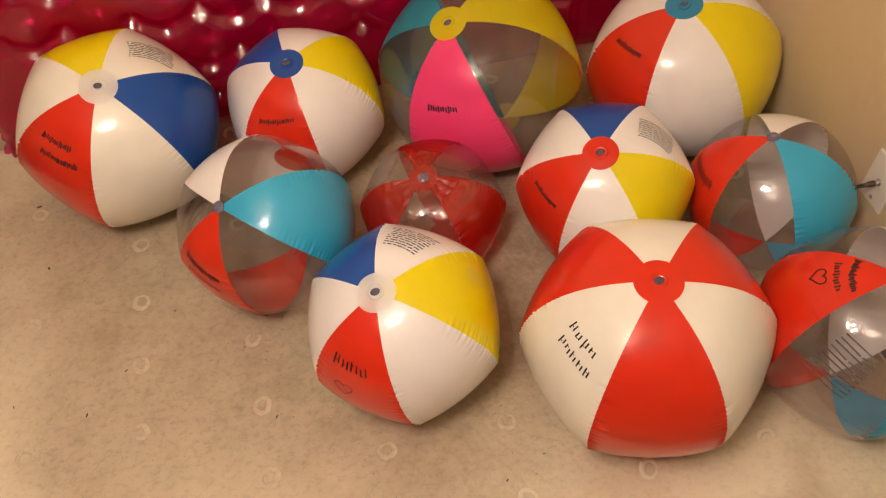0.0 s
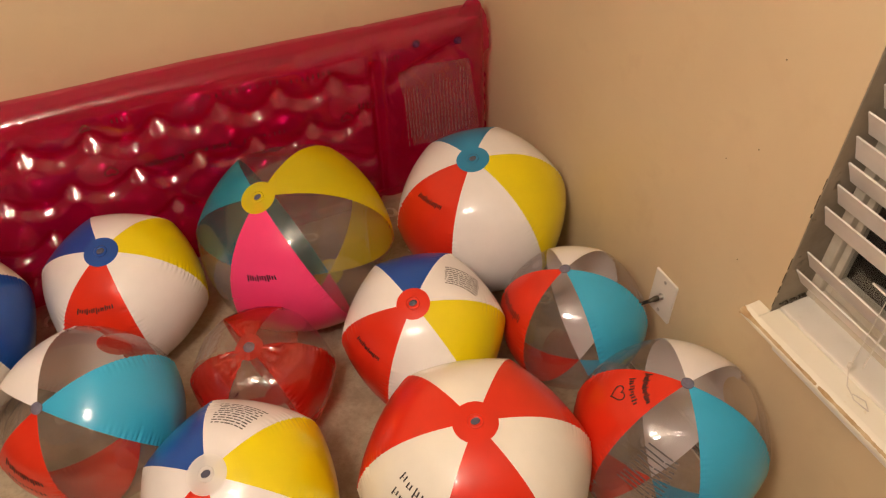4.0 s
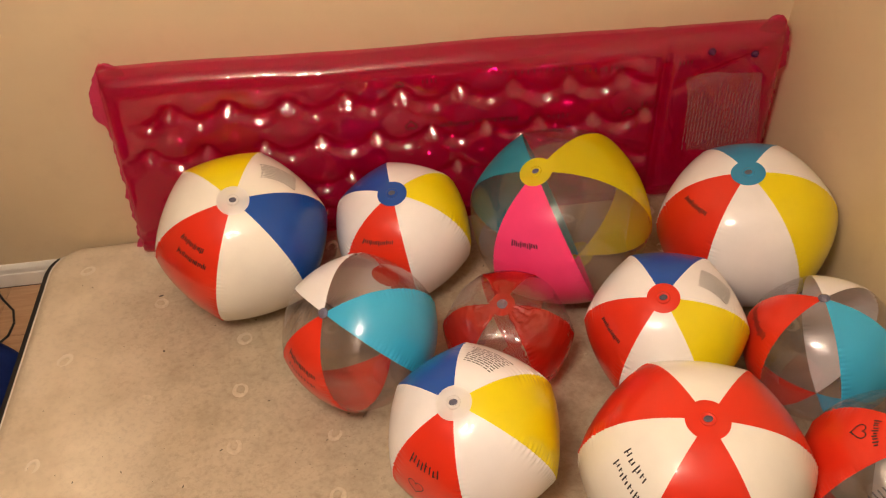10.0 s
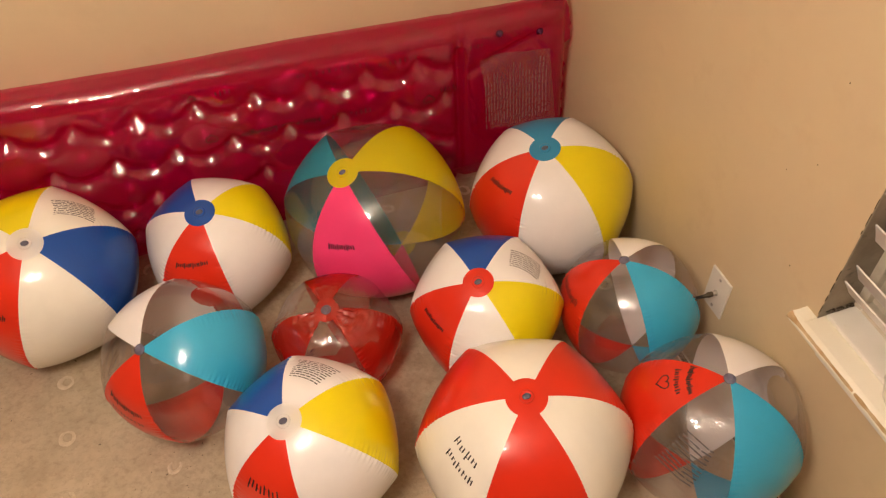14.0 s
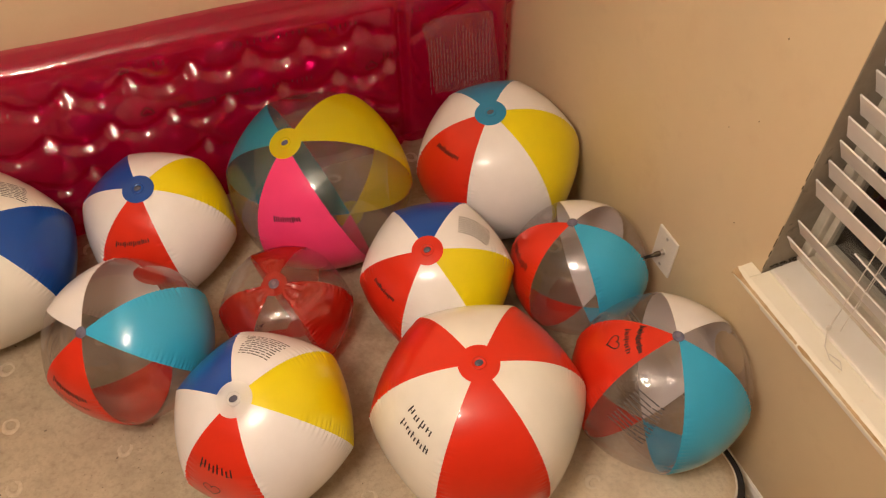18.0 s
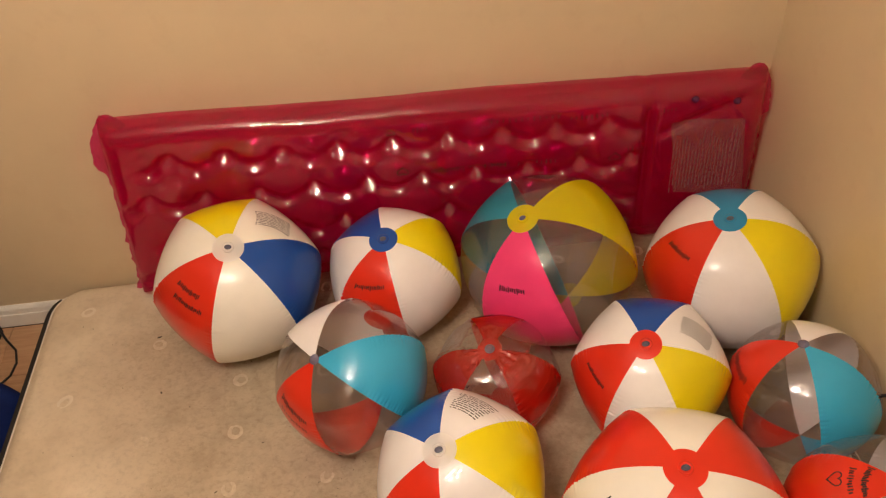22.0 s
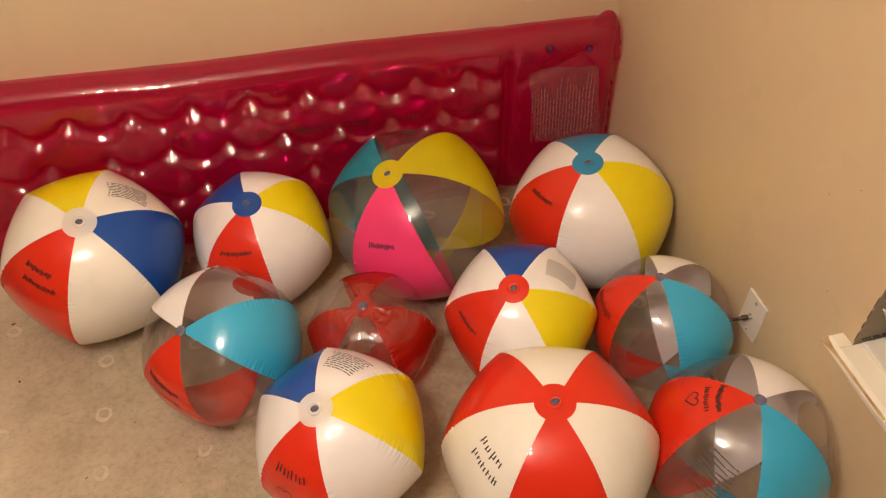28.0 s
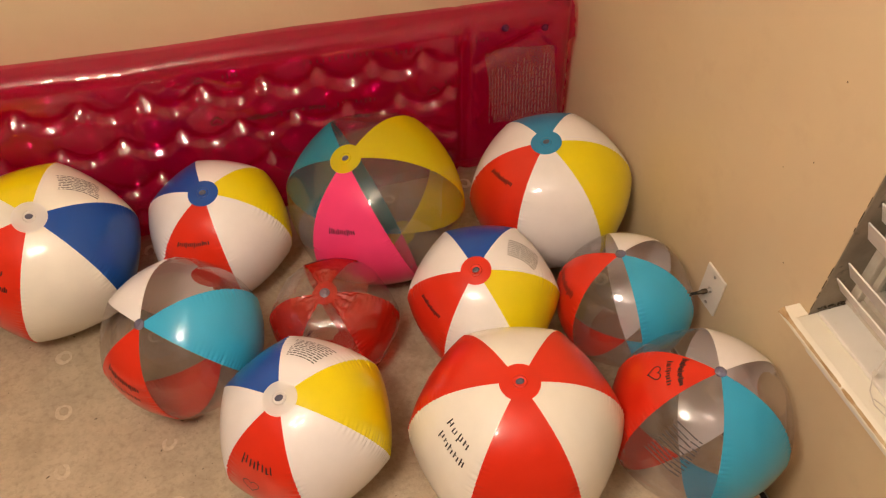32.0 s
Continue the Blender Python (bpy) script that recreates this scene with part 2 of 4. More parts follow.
def clear_vinyl(name, tint, body=0.0, body_colour=(0.8, 0.8, 0.8), rough=0.06, gloss=0.09, ripple=0.10):
    """A thin clear film: light passes with a tint, some haze, and a gloss that grows at the rim."""
    m = bpy.data.materials.new(name)
    m.use_nodes = True
    m.node_tree.nodes.clear()
    out = m.node_tree.nodes.new("ShaderNodeOutputMaterial")
    thru = nd(m, "ShaderNodeBsdfTransparent", Color=(*tint, 1))
    dif = nd(m, "ShaderNodeBsdfDiffuse", Color=(*body_colour, 1))
    tra = nd(m, "ShaderNodeBsdfTranslucent", Color=(*body_colour, 1))
    both = nd(m, "ShaderNodeMixShader", Fac=0.4)
    tie(m, dif, 0, both, 1)
    tie(m, tra, 0, both, 2)
    haze = nd(m, "ShaderNodeMixShader", Fac=body)
    tie(m, thru, 0, haze, 1)
    tie(m, both, 0, haze, 2)
    shine = nd(m, "ShaderNodeBsdfGlossy", Color=(1, 1, 1, 1), Roughness=rough)
    tc = m.node_tree.nodes.new("ShaderNodeTexCoord")
    n = nd(m, "ShaderNodeTexNoise", Scale=34.0, Detail=3.0)
    tie(m, tc, "Object", n, "Vector")
    b = nd(m, "ShaderNodeBump", Strength=ripple, Distance=0.002)
    tie(m, n, "Fac", b, "Height")
    tie(m, b, "Normal", shine, "Normal")
    fr = nd(m, "ShaderNodeLayerWeight", Blend=0.5)
    steep = m.node_tree.nodes.new("ShaderNodeMath")
    steep.operation = "POWER"
    steep.inputs[1].default_value = 4.5
    tie(m, fr, "Facing", steep, 0)
    boost = m.node_tree.nodes.new("ShaderNodeMath")
    boost.operation = "MULTIPLY_ADD"
    boost.inputs[1].default_value = 0.48
    boost.inputs[2].default_value = gloss * 0.5
    boost.use_clamp = True
    tie(m, steep, 0, boost, 0)
    mix = m.node_tree.nodes.new("ShaderNodeMixShader")
    tie(m, boost, 0, mix, 0)
    tie(m, haze, 0, mix, 1)
    tie(m, shine, 0, mix, 2)
    tie(m, mix, 0, out, "Surface")
    return m


WHITE_V = opaque_vinyl("white_vinyl", (0.86, 0.84, 0.835))
CREAM_V = opaque_vinyl("cream_white_vinyl", (0.88, 0.855, 0.765))
RED_V = opaque_vinyl("red_vinyl", (0.71, 0.028, 0.009))
BLUE_V = opaque_vinyl("blue_vinyl", (0.003, 0.070, 0.36))
YELLOW_V = opaque_vinyl("yellow_vinyl", (0.80, 0.67, 0.002))
SKY_V = opaque_vinyl("light_blue_vinyl", (0.02, 0.24, 0.46))
PINK_V = opaque_vinyl("pink_vinyl", (0.90, 0.055, 0.21))
TEAL_V = opaque_vinyl("turquoise_vinyl", (0.04, 0.43, 0.70))
CLEAR_V = clear_vinyl("clear_vinyl", (0.885, 0.86, 0.865), 0.05, (0.62, 0.56, 0.58), 0.04, 0.19)
FILM_RED = clear_vinyl("sheer_red_vinyl", (0.90, 0.14, 0.08), 0.54, (0.72, 0.022, 0.012), 0.06, 0.15)
FILM_YELLOW = clear_vinyl("sheer_yellow_vinyl", (0.9, 0.72, 0.03), 0.93, (0.84, 0.72, 0.004), 0.08)
FILM_TEAL = clear_vinyl("sheer_teal_vinyl", (0.10, 0.62, 0.66), 0.90, (0.03, 0.38, 0.56), 0.08)
CAP_CLEAR = clear_vinyl("milky_cap_vinyl", (0.95, 0.93, 0.90), 0.97, (0.93, 0.915, 0.89), 0.12)
VALVE_GREY = clear_vinyl("smoky_valve_vinyl", (0.70, 0.70, 0.82), 0.40, (0.42, 0.42, 0.55), 0.08)
HOT_PINK = clear_vinyl("hot_pink_vinyl", (0.88, 0.085, 0.39), 0.24, (0.70, 0.004, 0.14), 0.052, 0.115, 0.03)
LABEL_FILM = clear_vinyl("whitish_label_print", (0.97, 0.80, 0.84), 0.20, (0.86, 0.56, 0.62), 0.07)
GLASS = clear_vinyl("window_glass", (0.9, 0.92, 0.92), 0.0, (0.5, 0.5, 0.5), 0.01, 0.14, 0.0)


# ---- building helpers ----
def thing(name, label, category, at=(0, 0, 0), group="", kind=""):
    ob = new(name)
    ob.location = at
    ob.empty_display_size = 0.05
    return tagged(ob, label, category, group, kind)


def mesh_from(bm, name, mat, smooth=False):
    me = bpy.data.meshes.new(name)
    bm.normal_update()
    bm.to_mesh(me)
    bm.free()
    me.materials.append(mat)
    if smooth:
        for p in me.polygons:
            p.use_smooth = True
    return me


def part(name, bm, mat, parent, label="", smooth=False):
    """One mesh object under a thing or a part; bm is in the thing's own space."""
    ob = new(name, mesh_from(bm, name, mat, smooth))
    ob.parent = parent
    if label:
        ob["label"] = label
    return ob


def solo(name, bm, mat, label, category, at=(0, 0, 0), group="", kind="", smooth=False):
    ob = new(name, mesh_from(bm, name, mat, smooth))
    ob.location = at
    return tagged(ob, label, category, group, kind)


def box(bm, x0, x1, y0, y1, z0, z1, bevel=0.0):
    b = bmesh.new()
    bmesh.ops.create_cube(b, size=1.0)
    bmesh.ops.transform(b, matrix=Matrix.Translation(((x0 + x1) / 2, (y0 + y1) / 2, (z0 + z1) / 2)) @ Matrix.Diagonal((x1 - x0, y1 - y0, z1 - z0, 1)), verts=b.verts)
    if bevel:
        bmesh.ops.bevel(b, geom=b.edges[:], offset=bevel, segments=2, profile=0.5, affect="EDGES")
    me = bpy.data.meshes.new("tmp")
    b.to_mesh(me)
    b.free()
    bm.from_mesh(me)
    bpy.data.meshes.remove(me)
    return bm


def boxed(*a, bevel=0.0):
    return box(bmesh.new(), *a, bevel=bevel)


def tube(points, radius, sides=10, closed=False):
    """A round tube along points; radius is a number or a list."""
    bm = bmesh.new()
    pts = [Vector(p) for p in points]
    n = len(pts)
    rings = []
    up = Vector((0, 0, 1))
    for i, p in enumerate(pts):
        a, b = pts[(i - 1) % n] if closed or i else pts[0], pts[(i + 1) % n] if closed or i < n - 1 else pts[-1]
        d = (b - a).normalized()
        s = d.cross(up)
        s = s.normalized() if s.length > 1e-4 else Vector((1, 0, 0))
        w = s.cross(d).normalized()
        r = radius[i] if isinstance(radius, (list, tuple)) else radius
        rings.append([bm.verts.new(p + r * (math.cos(k * math.tau / sides) * s + math.sin(k * math.tau / sides) * w)) for k in range(sides)])
    for i in range(n if closed else n - 1):
        q, r = rings[i], rings[(i + 1) % n]
        for k in range(sides):
            bm.faces.new((q[k], q[(k + 1) % sides], r[(k + 1) % sides], r[k]))
    if not closed:
        bm.faces.new(rings[0][::-1])
        bm.faces.new(rings[-1])
    return bm


def lathe(profile, sides=24):
    """A solid of revolution round z from (radius, height) pairs."""
    bm = bmesh.new()
    rings = [[bm.verts.new((r * math.cos(k * math.tau / sides), r * math.sin(k * math.tau / sides), z)) for k in range(sides)] for r, z in profile]
    for q, r in zip(rings, rings[1:]):
        for k in range(sides):
            bm.faces.new((q[k], q[(k + 1) % sides], r[(k + 1) % sides], r[k]))
    bm.faces.new(rings[0][::-1])
    bm.faces.new(rings[-1])
    return bm


def moved(bm, m):
    bmesh.ops.transform(bm, matrix=m, verts=bm.verts)
    return bm


def grid(nu, nv, f, loop=False):
    """A sheet of nu by nv cells whose corners are f(u, v), u and v from 0 to 1."""
    bm = bmesh.new()
    vs = [[bm.verts.new(f(i / nu, j / nv)) for j in range(nv + 1)] for i in range(nu + 1)]
    for i in range(nu):
        for j in range(nv):
            bm.faces.new((vs[i][j], vs[i + 1][j], vs[i + 1][j + 1], vs[i][j + 1]))
    return bm


# ---- the room ----
WIN_Y0, WIN_Y1, WIN_Z0, WIN_Z1 = -1.093, -2.30, TOP + 0.405, TOP + 1.72
solo("wall_back", boxed(ROOM_X - 0.12, 0.12, 0.0, 0.12, 0.0, CEILING), WALL, "beige painted wall with faint roller texture", "wall", kind="structure")
solo("wall_left", boxed(ROOM_X - 0.12, ROOM_X, ROOM_Y, 0.0, 0.0, CEILING), WALL, "beige painted wall of the room", "wall", kind="structure")
solo("wall_front", boxed(ROOM_X - 0.12, 0.12, ROOM_Y - 0.12, ROOM_Y, 0.0, CEILING), WALL, "beige painted wall of the room", "wall", kind="structure")
_b = bmesh.new()
box(_b, 0.0, 0.12, WIN_Y0, 0.0, 0.0, CEILING)
box(_b, 0.0, 0.12, ROOM_Y, WIN_Y1, 0.0, CEILING)
box(_b, 0.0, 0.12, WIN_Y1, WIN_Y0, 0.0, WIN_Z0)
box(_b, 0.0, 0.12, WIN_Y1, WIN_Y0, WIN_Z1, CEILING)
solo("wall_right", _b, WALL, "beige painted wall with a window opening and scuffs", "wall", kind="structure")
solo("ceiling", boxed(ROOM_X - 0.12, 0.12, ROOM_Y - 0.12, 0.12, CEILING, CEILING + 0.1), CEIL, "off-white painted ceiling", "ceiling", kind="structure")


def baseboard(length):
    """A moulded skirting along +x, its back on y = 0 and its face towards -y."""
    prof = [(0, 0), (-0.013, 0), (-0.013, 0.047), (-0.0105, 0.050), (-0.0105, 0.055), (-0.012, 0.058), (-0.011, 0.068), (-0.0065, 0.0765), (-0.003, 0.079), (0, 0.079)]
    bm = bmesh.new()
    a = [bm.verts.new((0, y, z)) for y, z in prof]
    b = [bm.verts.new((length, y, z)) for y, z in prof]
    for i in range(len(prof)):
        j = (i + 1) % len(prof)
        bm.faces.new((a[i], a[j], b[j], b[i]))
    bm.faces.new(a[::-1])
    bm.faces.new(b)
    bmesh.ops.recalc_face_normals(bm, faces=bm.faces)
    return bm


solo("baseboard_back", baseboard(-ROOM_X - 0.016), TRIM, "white moulded baseboard along the beige wall", "baseboard", (ROOM_X, 0, 0), kind="structure")
solo("baseboard_right", moved(baseboard(-ROOM_Y), Matrix.Rotation(radians(-90), 4, "Z")), TRIM, "white moulded baseboard along the beige wall", "baseboard", (0, 0, 0), kind="structure")

# floor: dark underlay, laid with planks at the end of the file
floor = solo("floor", boxed(ROOM_X - 0.12, 0.12, ROOM_Y - 0.12, 0.12, -0.1, -0.009), BOARD_BLACK, "warm brown wood-look laminate floor", "floor", kind="structure")

# ---- ceiling light ----
LD = LAMP[2] - CEILING        # bulbs hang this far down
lamp = thing("ceiling_light", "brass ceiling light with five bare lit bulbs", "lamp", (LAMP[0], LAMP[1], CEILING))
part("canopy", lathe([(0.075, 0.0), (0.075, -0.012), (0.05, -0.03), (0.02, -0.04), (0.02, -0.045)]), BRASS, lamp, smooth=True)
part("stem", lathe([(0.012, -0.04), (0.012, LD + 0.09), (0.05, LD + 0.08), (0.05, LD + 0.05), (0.02, LD + 0.035)]), BRASS, lamp, smooth=True)
for k in range(5):
    a = k * math.tau / 5 + 0.4
    d = Vector((math.cos(a), math.sin(a), 0))
    arm = part("arm", tube([d * 0.045 + Vector((0, 0, LD + 0.065)), d * 0.085 + Vector((0, 0, LD + 0.06)), d * 0.14 + Vector((0, 0, LD + 0.03))], 0.011, 8), BRASS, lamp, smooth=True)
    b = bmesh.new()
    bmesh.ops.create_icosphere(b, subdivisions=2, radius=0.034)
    part("bulb", moved(b, Matrix.Translation(d * 0.155 + Vector((0, 0, LD))) @ Matrix.Diagonal((1, 1, 1.15, 1))), BULB, arm, "lit bulb", True)

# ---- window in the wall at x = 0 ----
# plaster return of the opening, toned darker than the wall
solo("window_return_trim", boxed(0.0008, 0.118, WIN_Y0 - 0.0022, WIN_Y0 - 0.0004, WIN_Z0, WIN_Z1), RETURN, "grey-beige plaster return, darker than the wall, with dark blotches", "window trim", kind="structure")
win = thing("window_1", "white vinyl window with dark night glass behind a blind", "window", (0.085, WIN_Y0 - 0.0025, WIN_Z0), kind="structure")
WL, WH = (WIN_Y0 - 0.0025) - WIN_Y1, WIN_Z1 - WIN_Z0
part("window_frame", boxed(-0.012, 0.03, -0.020, 0.0, 0.0, WH, bevel=0.003), VINYL_FRAME, win, "outer jamb of white vinyl")
part("window_frame", boxed(-0.012, 0.03, -WL, -WL + 0.036, 0.0, WH, bevel=0.003), VINYL_FRAME, win)
part("window_frame", boxed(-0.012, 0.03, -WL + 0.036, -0.0205, 0.0, 0.05, bevel=0.003), VINYL_FRAME, win)
part("window_frame", boxed(-0.012, 0.03, -WL + 0.036, -0.0205, WH - 0.04, WH, bevel=0.003), VINYL_FRAME, win)
part("sash", boxed(0.002, 0.026, -0.033, -0.0205, 0.05, WH - 0.04, bevel=0.002), VINYL_FRAME, win)
part("sash", boxed(0.002, 0.026, -WL + 0.036, -0.0332, 0.05, 0.085, bevel=0.002), VINYL_FRAME, win)
part("mullion", boxed(0.002, 0.026, -0.40, -0.375, 0.085, WH - 0.04, bevel=0.002), VINYL_FRAME, win)
pane = part("pane", boxed(0.012, 0.016, -WL + 0.036, -0.0332, 0.085, WH - 0.04), GLASS, win, "dark window pane at night")
pane.visible_shadow = False
solo("backdrop_night", boxed(0.9, 0.92, -4.0, 0.8, -0.5, 3.4), NIGHT, "dark night outside the window", "backdrop", kind="structure")

# sill board with its worn nose, and the apron under it
SZ = TOP + 0.422
sill = thing("window_sill", "old cream-painted window sill with a chipped brown edge", "window sill", (0, -1.066, SZ), kind="structure")


_b = boxed(-0.0302, 0.086, -1.32, -0.030, -0.018, 0.0, bevel=0.002)
box(_b, -0.0302, -0.001, -0.0299, 0.0, -0.018, 0.0, bevel=0.002)
part("board", _b, SILL, sill)
_b = bmesh.new()
_r = random.Random(8)
for k in range(40):              # grime in the corner of the opening
    x, y = _r.uniform(0.012, 0.07), -0.0305 - abs(_r.gauss(0, 0.003))
    bmesh.ops.create_icosphere(_b, subdivisions=1, radius=1.0, matrix=Matrix.Translation((x, y, 0.011 + _r.uniform(0, 0.006))) @ Matrix.Diagonal((_r.uniform(0.001, 0.005), 0.0010, _r.uniform(0.0006, 0.0016), 1)))
solo("window_grime", _b, MOULD, "dark grime in the corner of the window opening", "dirt", (0, -1.066, SZ), kind="stuff")
_b = bmesh.new()
z = TOP + 0.43
while z < TOP + 0.76:            # cracked paint along the corner of the opening
    step = _r.uniform(0.006, 0.03)
    if _r.random() < 0.8 - (z - TOP - 0.43) * 1.3:
        w = _r.uniform(0.0004, 0.0013)
        box(_b, -0.0007, 0.0006, WIN_Y0 - 0.0003, WIN_Y0 - 0.0003 + w, z, z + step)
    z += step + _r.uniform(0.001, 0.012)
solo("paint_crack", _b, MOULD, "dark cracked paint along the window corner", "crack", kind="stuff")
_b = bmesh.new()
_n = 160
_prev = None
for i in range(_n + 1):
    y = -1.32 * i / _n
    w = 0.0016 * noise.noise(Vector((y * 30, 0, 3.0))) + 0.001 * noise.noise(Vector((y * 90, 0, 7.0)))
    ring = [_b.verts.new(p) for p in ((-0.0303, y, 0.0004), (-0.037, y, -0.0012 + w), (-0.0425 + w, y, -0.007), (-0.0425 + w, y, -0.014), (-0.037, y, -0.0185), (-0.0303, y, -0.0185))]
    if _prev:
        for k in range(5):
            _b.faces.new((_prev[k], _prev[k + 1], ring[k + 1], ring[k]))
    else:
        _b.faces.new(ring[::-1])
    _prev = ring
_b.faces.new(_prev)
bmesh.ops.recalc_face_normals(_b, faces=_b.faces)
part("nosing", _b, SILL, sill, "worn nosing with flaking paint", True)
_b = bmesh.new()
_prev = None
for i in range(661):            # bare wood showing along the broken paint edge
    y = -1.32 * i / 660
    w = 0.0016 * noise.noise(Vector((y * 11, 1, 0))) + 0.0016 * noise.noise(Vector((y * 47, 5, 0))) + 0.0009 * noise.noise(Vector((y * 160, 5, 2))) + 0.0011
    w = max(w, 0.0) + 0.006 * max(0.0, 1 + y / 0.03)
    if w <= 0.0:
        _prev = None
        continue
    ring = [_b.verts.new(p) for p in ((-0.0415 + w * 1.1, y, 0.0003), (-0.0422, y, -0.0022), (-0.0436, y, -0.0028 - w * 1.5))]
    if _prev:
        for k in range(2):
            _b.faces.new((_prev[k], _prev[k + 1], ring[k + 1], ring[k]))
    _prev = ring
part("bare_edge", _b, RAW_EDGE, sill, "bare brown wood along the chipped edge", True)
_b = boxed(-0.021, -0.001, -1.30, -0.070, -0.050, -0.0185, bevel=0.004)
part("apron", _b, TRIM, sill, "white apron moulding under the sill")
_b = boxed(0.012, 0.085, -1.30, -0.034, 0.0005, 0.010, bevel=0.003)
part("inner_board", _b, TRIM, sill, "white inner ledge with peeling caulk")

# horizontal blind, two slats out of order near the bottom
blind = thing("window_blind", "white horizontal slat blind with tilted slats and loose cords", "blind", (0.03, WIN_Y0 - 0.008, TOP))


def slat_mesh(length):
    """One slat along -y with a slight crown, its upper edge towards the room."""
    bm = bmesh.new()
    prof = []
    for k in range(7):
        s = k / 6 - 0.5
        prof.append((s * 0.05, 0.0005 * (1 - 4 * s * s)))
    pts = [(a, b + 0.0015) for a, b in prof] + [(a, b - 0.0015) for a, b in prof[::-1]]
    rings = []
    for y in (0.0, -length):
        rings.append([bm.verts.new((a, y, b)) for a, b in pts])
    n = len(pts)
    for k in range(n):
        bm.faces.new((rings[0][k], rings[0][(k + 1) % n], rings[1][(k + 1) % n], rings[1][k]))
    bm.faces.new(rings[0][::-1])
    bm.faces.new(rings[1])
    bmesh.ops.recalc_face_normals(bm, faces=bm.faces)
    return mesh_from(bm, "slat", SLAT)


SLAT_MESH = slat_mesh(WL - 0.02)
for k in range(24):
    z = 0.519 - 0.014 + 0.0447 * k
    if k in (2,):
        continue
    if k < 2:
        z = (0.499, 0.540)[k]
    ob = new("slat", SLAT_MESH)
    ob.parent = blind
    tilt = 64 + (3.0 * math.sin(k * 2.3)) if k > 1 else 58 + 4 * k
    ob.matrix_basis = pose(0.0 + 0.003 * math.sin(k * 1.7), 0.004 - 0.002 * (k % 3), z, 0.35 * math.sin(k * 1.3), tilt, 0)
ob = new("slat", SLAT_MESH)
ob.parent = blind
ob.matrix_basis = pose(0.012, -0.115, 0.585, 2.2, 40, 0.0)
ob["label"] = "slipped slat hanging askew"
part("headrail", boxed(-0.03, 0.03, -WL + 0.02, 0.0, 1.60, 1.65, bevel=0.004), SLAT, blind)
for y in (-0.155, -0.70, -1.08):
    for dx, dy in ((-0.024, 0.0), (0.024, 0.003), (-0.02, -0.016)):
        part("cord", tube([(dx, y + dy, 1.60), (dx * 1.02, y + dy - 0.004, 1.1), (dx, y + dy + 0.003, 0.70), (dx - 0.004, y + dy - 0.004, 0.47)], 0.0009, 6), CORD, blind)
part("loose_cord", tube([(-0.024, -0.155, 0.49), (-0.032, -0.16, 0.455), (-0.040, -0.175, 0.434), (-0.050, -0.20, 0.4335), (-0.046, -0.225, 0.4335), (-0.036, -0.21, 0.4335), (-0.044, -0.19, 0.434)], 0.0011, 6), CORD, blind, "frayed cord end lying on the sill")
part("cord_knot", moved(lathe([(0.001, 0.0), (0.004, 0.002), (0.004, 0.010), (0.001, 0.013)], 8), Matrix.Translation((-0.03, -0.158, 0.455))), CORD, blind)

# ---- cable outlet ----
plate = thing("cable_outlet", "white wall plate with a coaxial socket and screws", "wall outlet", (0.0, -0.850, TOP + 0.2125))
_b = boxed(-0.0055, 0.0, -0.035, 0.035, -0.057, 0.057, bevel=0.0022)
part("cover_plate", _b, PLATE, plate)
for z in (-0.042, 0.042):
    part("screw", moved(lathe([(0.0042, 0.0), (0.0042, 0.0012), (0.003, 0.0022), (0.0005, 0.0024)], 12), Matrix.Translation((-0.0053, 0, z)) @ Matrix.Rotation(radians(-90), 4, "Y")), STEEL, plate, smooth=True)
part("socket", moved(lathe([(0.0075, 0.0), (0.0075, 0.003), (0.0048, 0.0035), (0.0048, 0.012)], 6), Matrix.Translation((-0.0053, 0, 0)) @ Matrix.Rotation(radians(-90), 4, "Y")), STEEL, plate)
PLUG = material("dark_plug", (0.10, 0.085, 0.06), 0.4, 0.7)
cable = thing("coaxial_cable", "black coaxial cable plugged into the wall plate", "cable", (0.0, -0.850, TOP + 0.2125))
part("plug", moved(lathe([(0.0055, 0.0), (0.0062, 0.002), (0.0062, 0.012), (0.0045, 0.014), (0.0042, 0.024)], 10), Matrix.Translation((-0.0153, 0.0, 0)) @ Matrix.Rotation(radians(-90), 4, "Y")), PLUG, cable, "dark metal plug", True)
part("lead", tube([(-0.036, 0.001, -0.001), (-0.052, 0.008, -0.010), (-0.058, 0.020, -0.035), (-0.046, 0.028, -0.09), (-0.034, 0.03, -0.16), (-0.026, 0.03, -0.24), (-0.026, 0.03, -0.345)], 0.0036, 8), BLACK, cable, smooth=True)

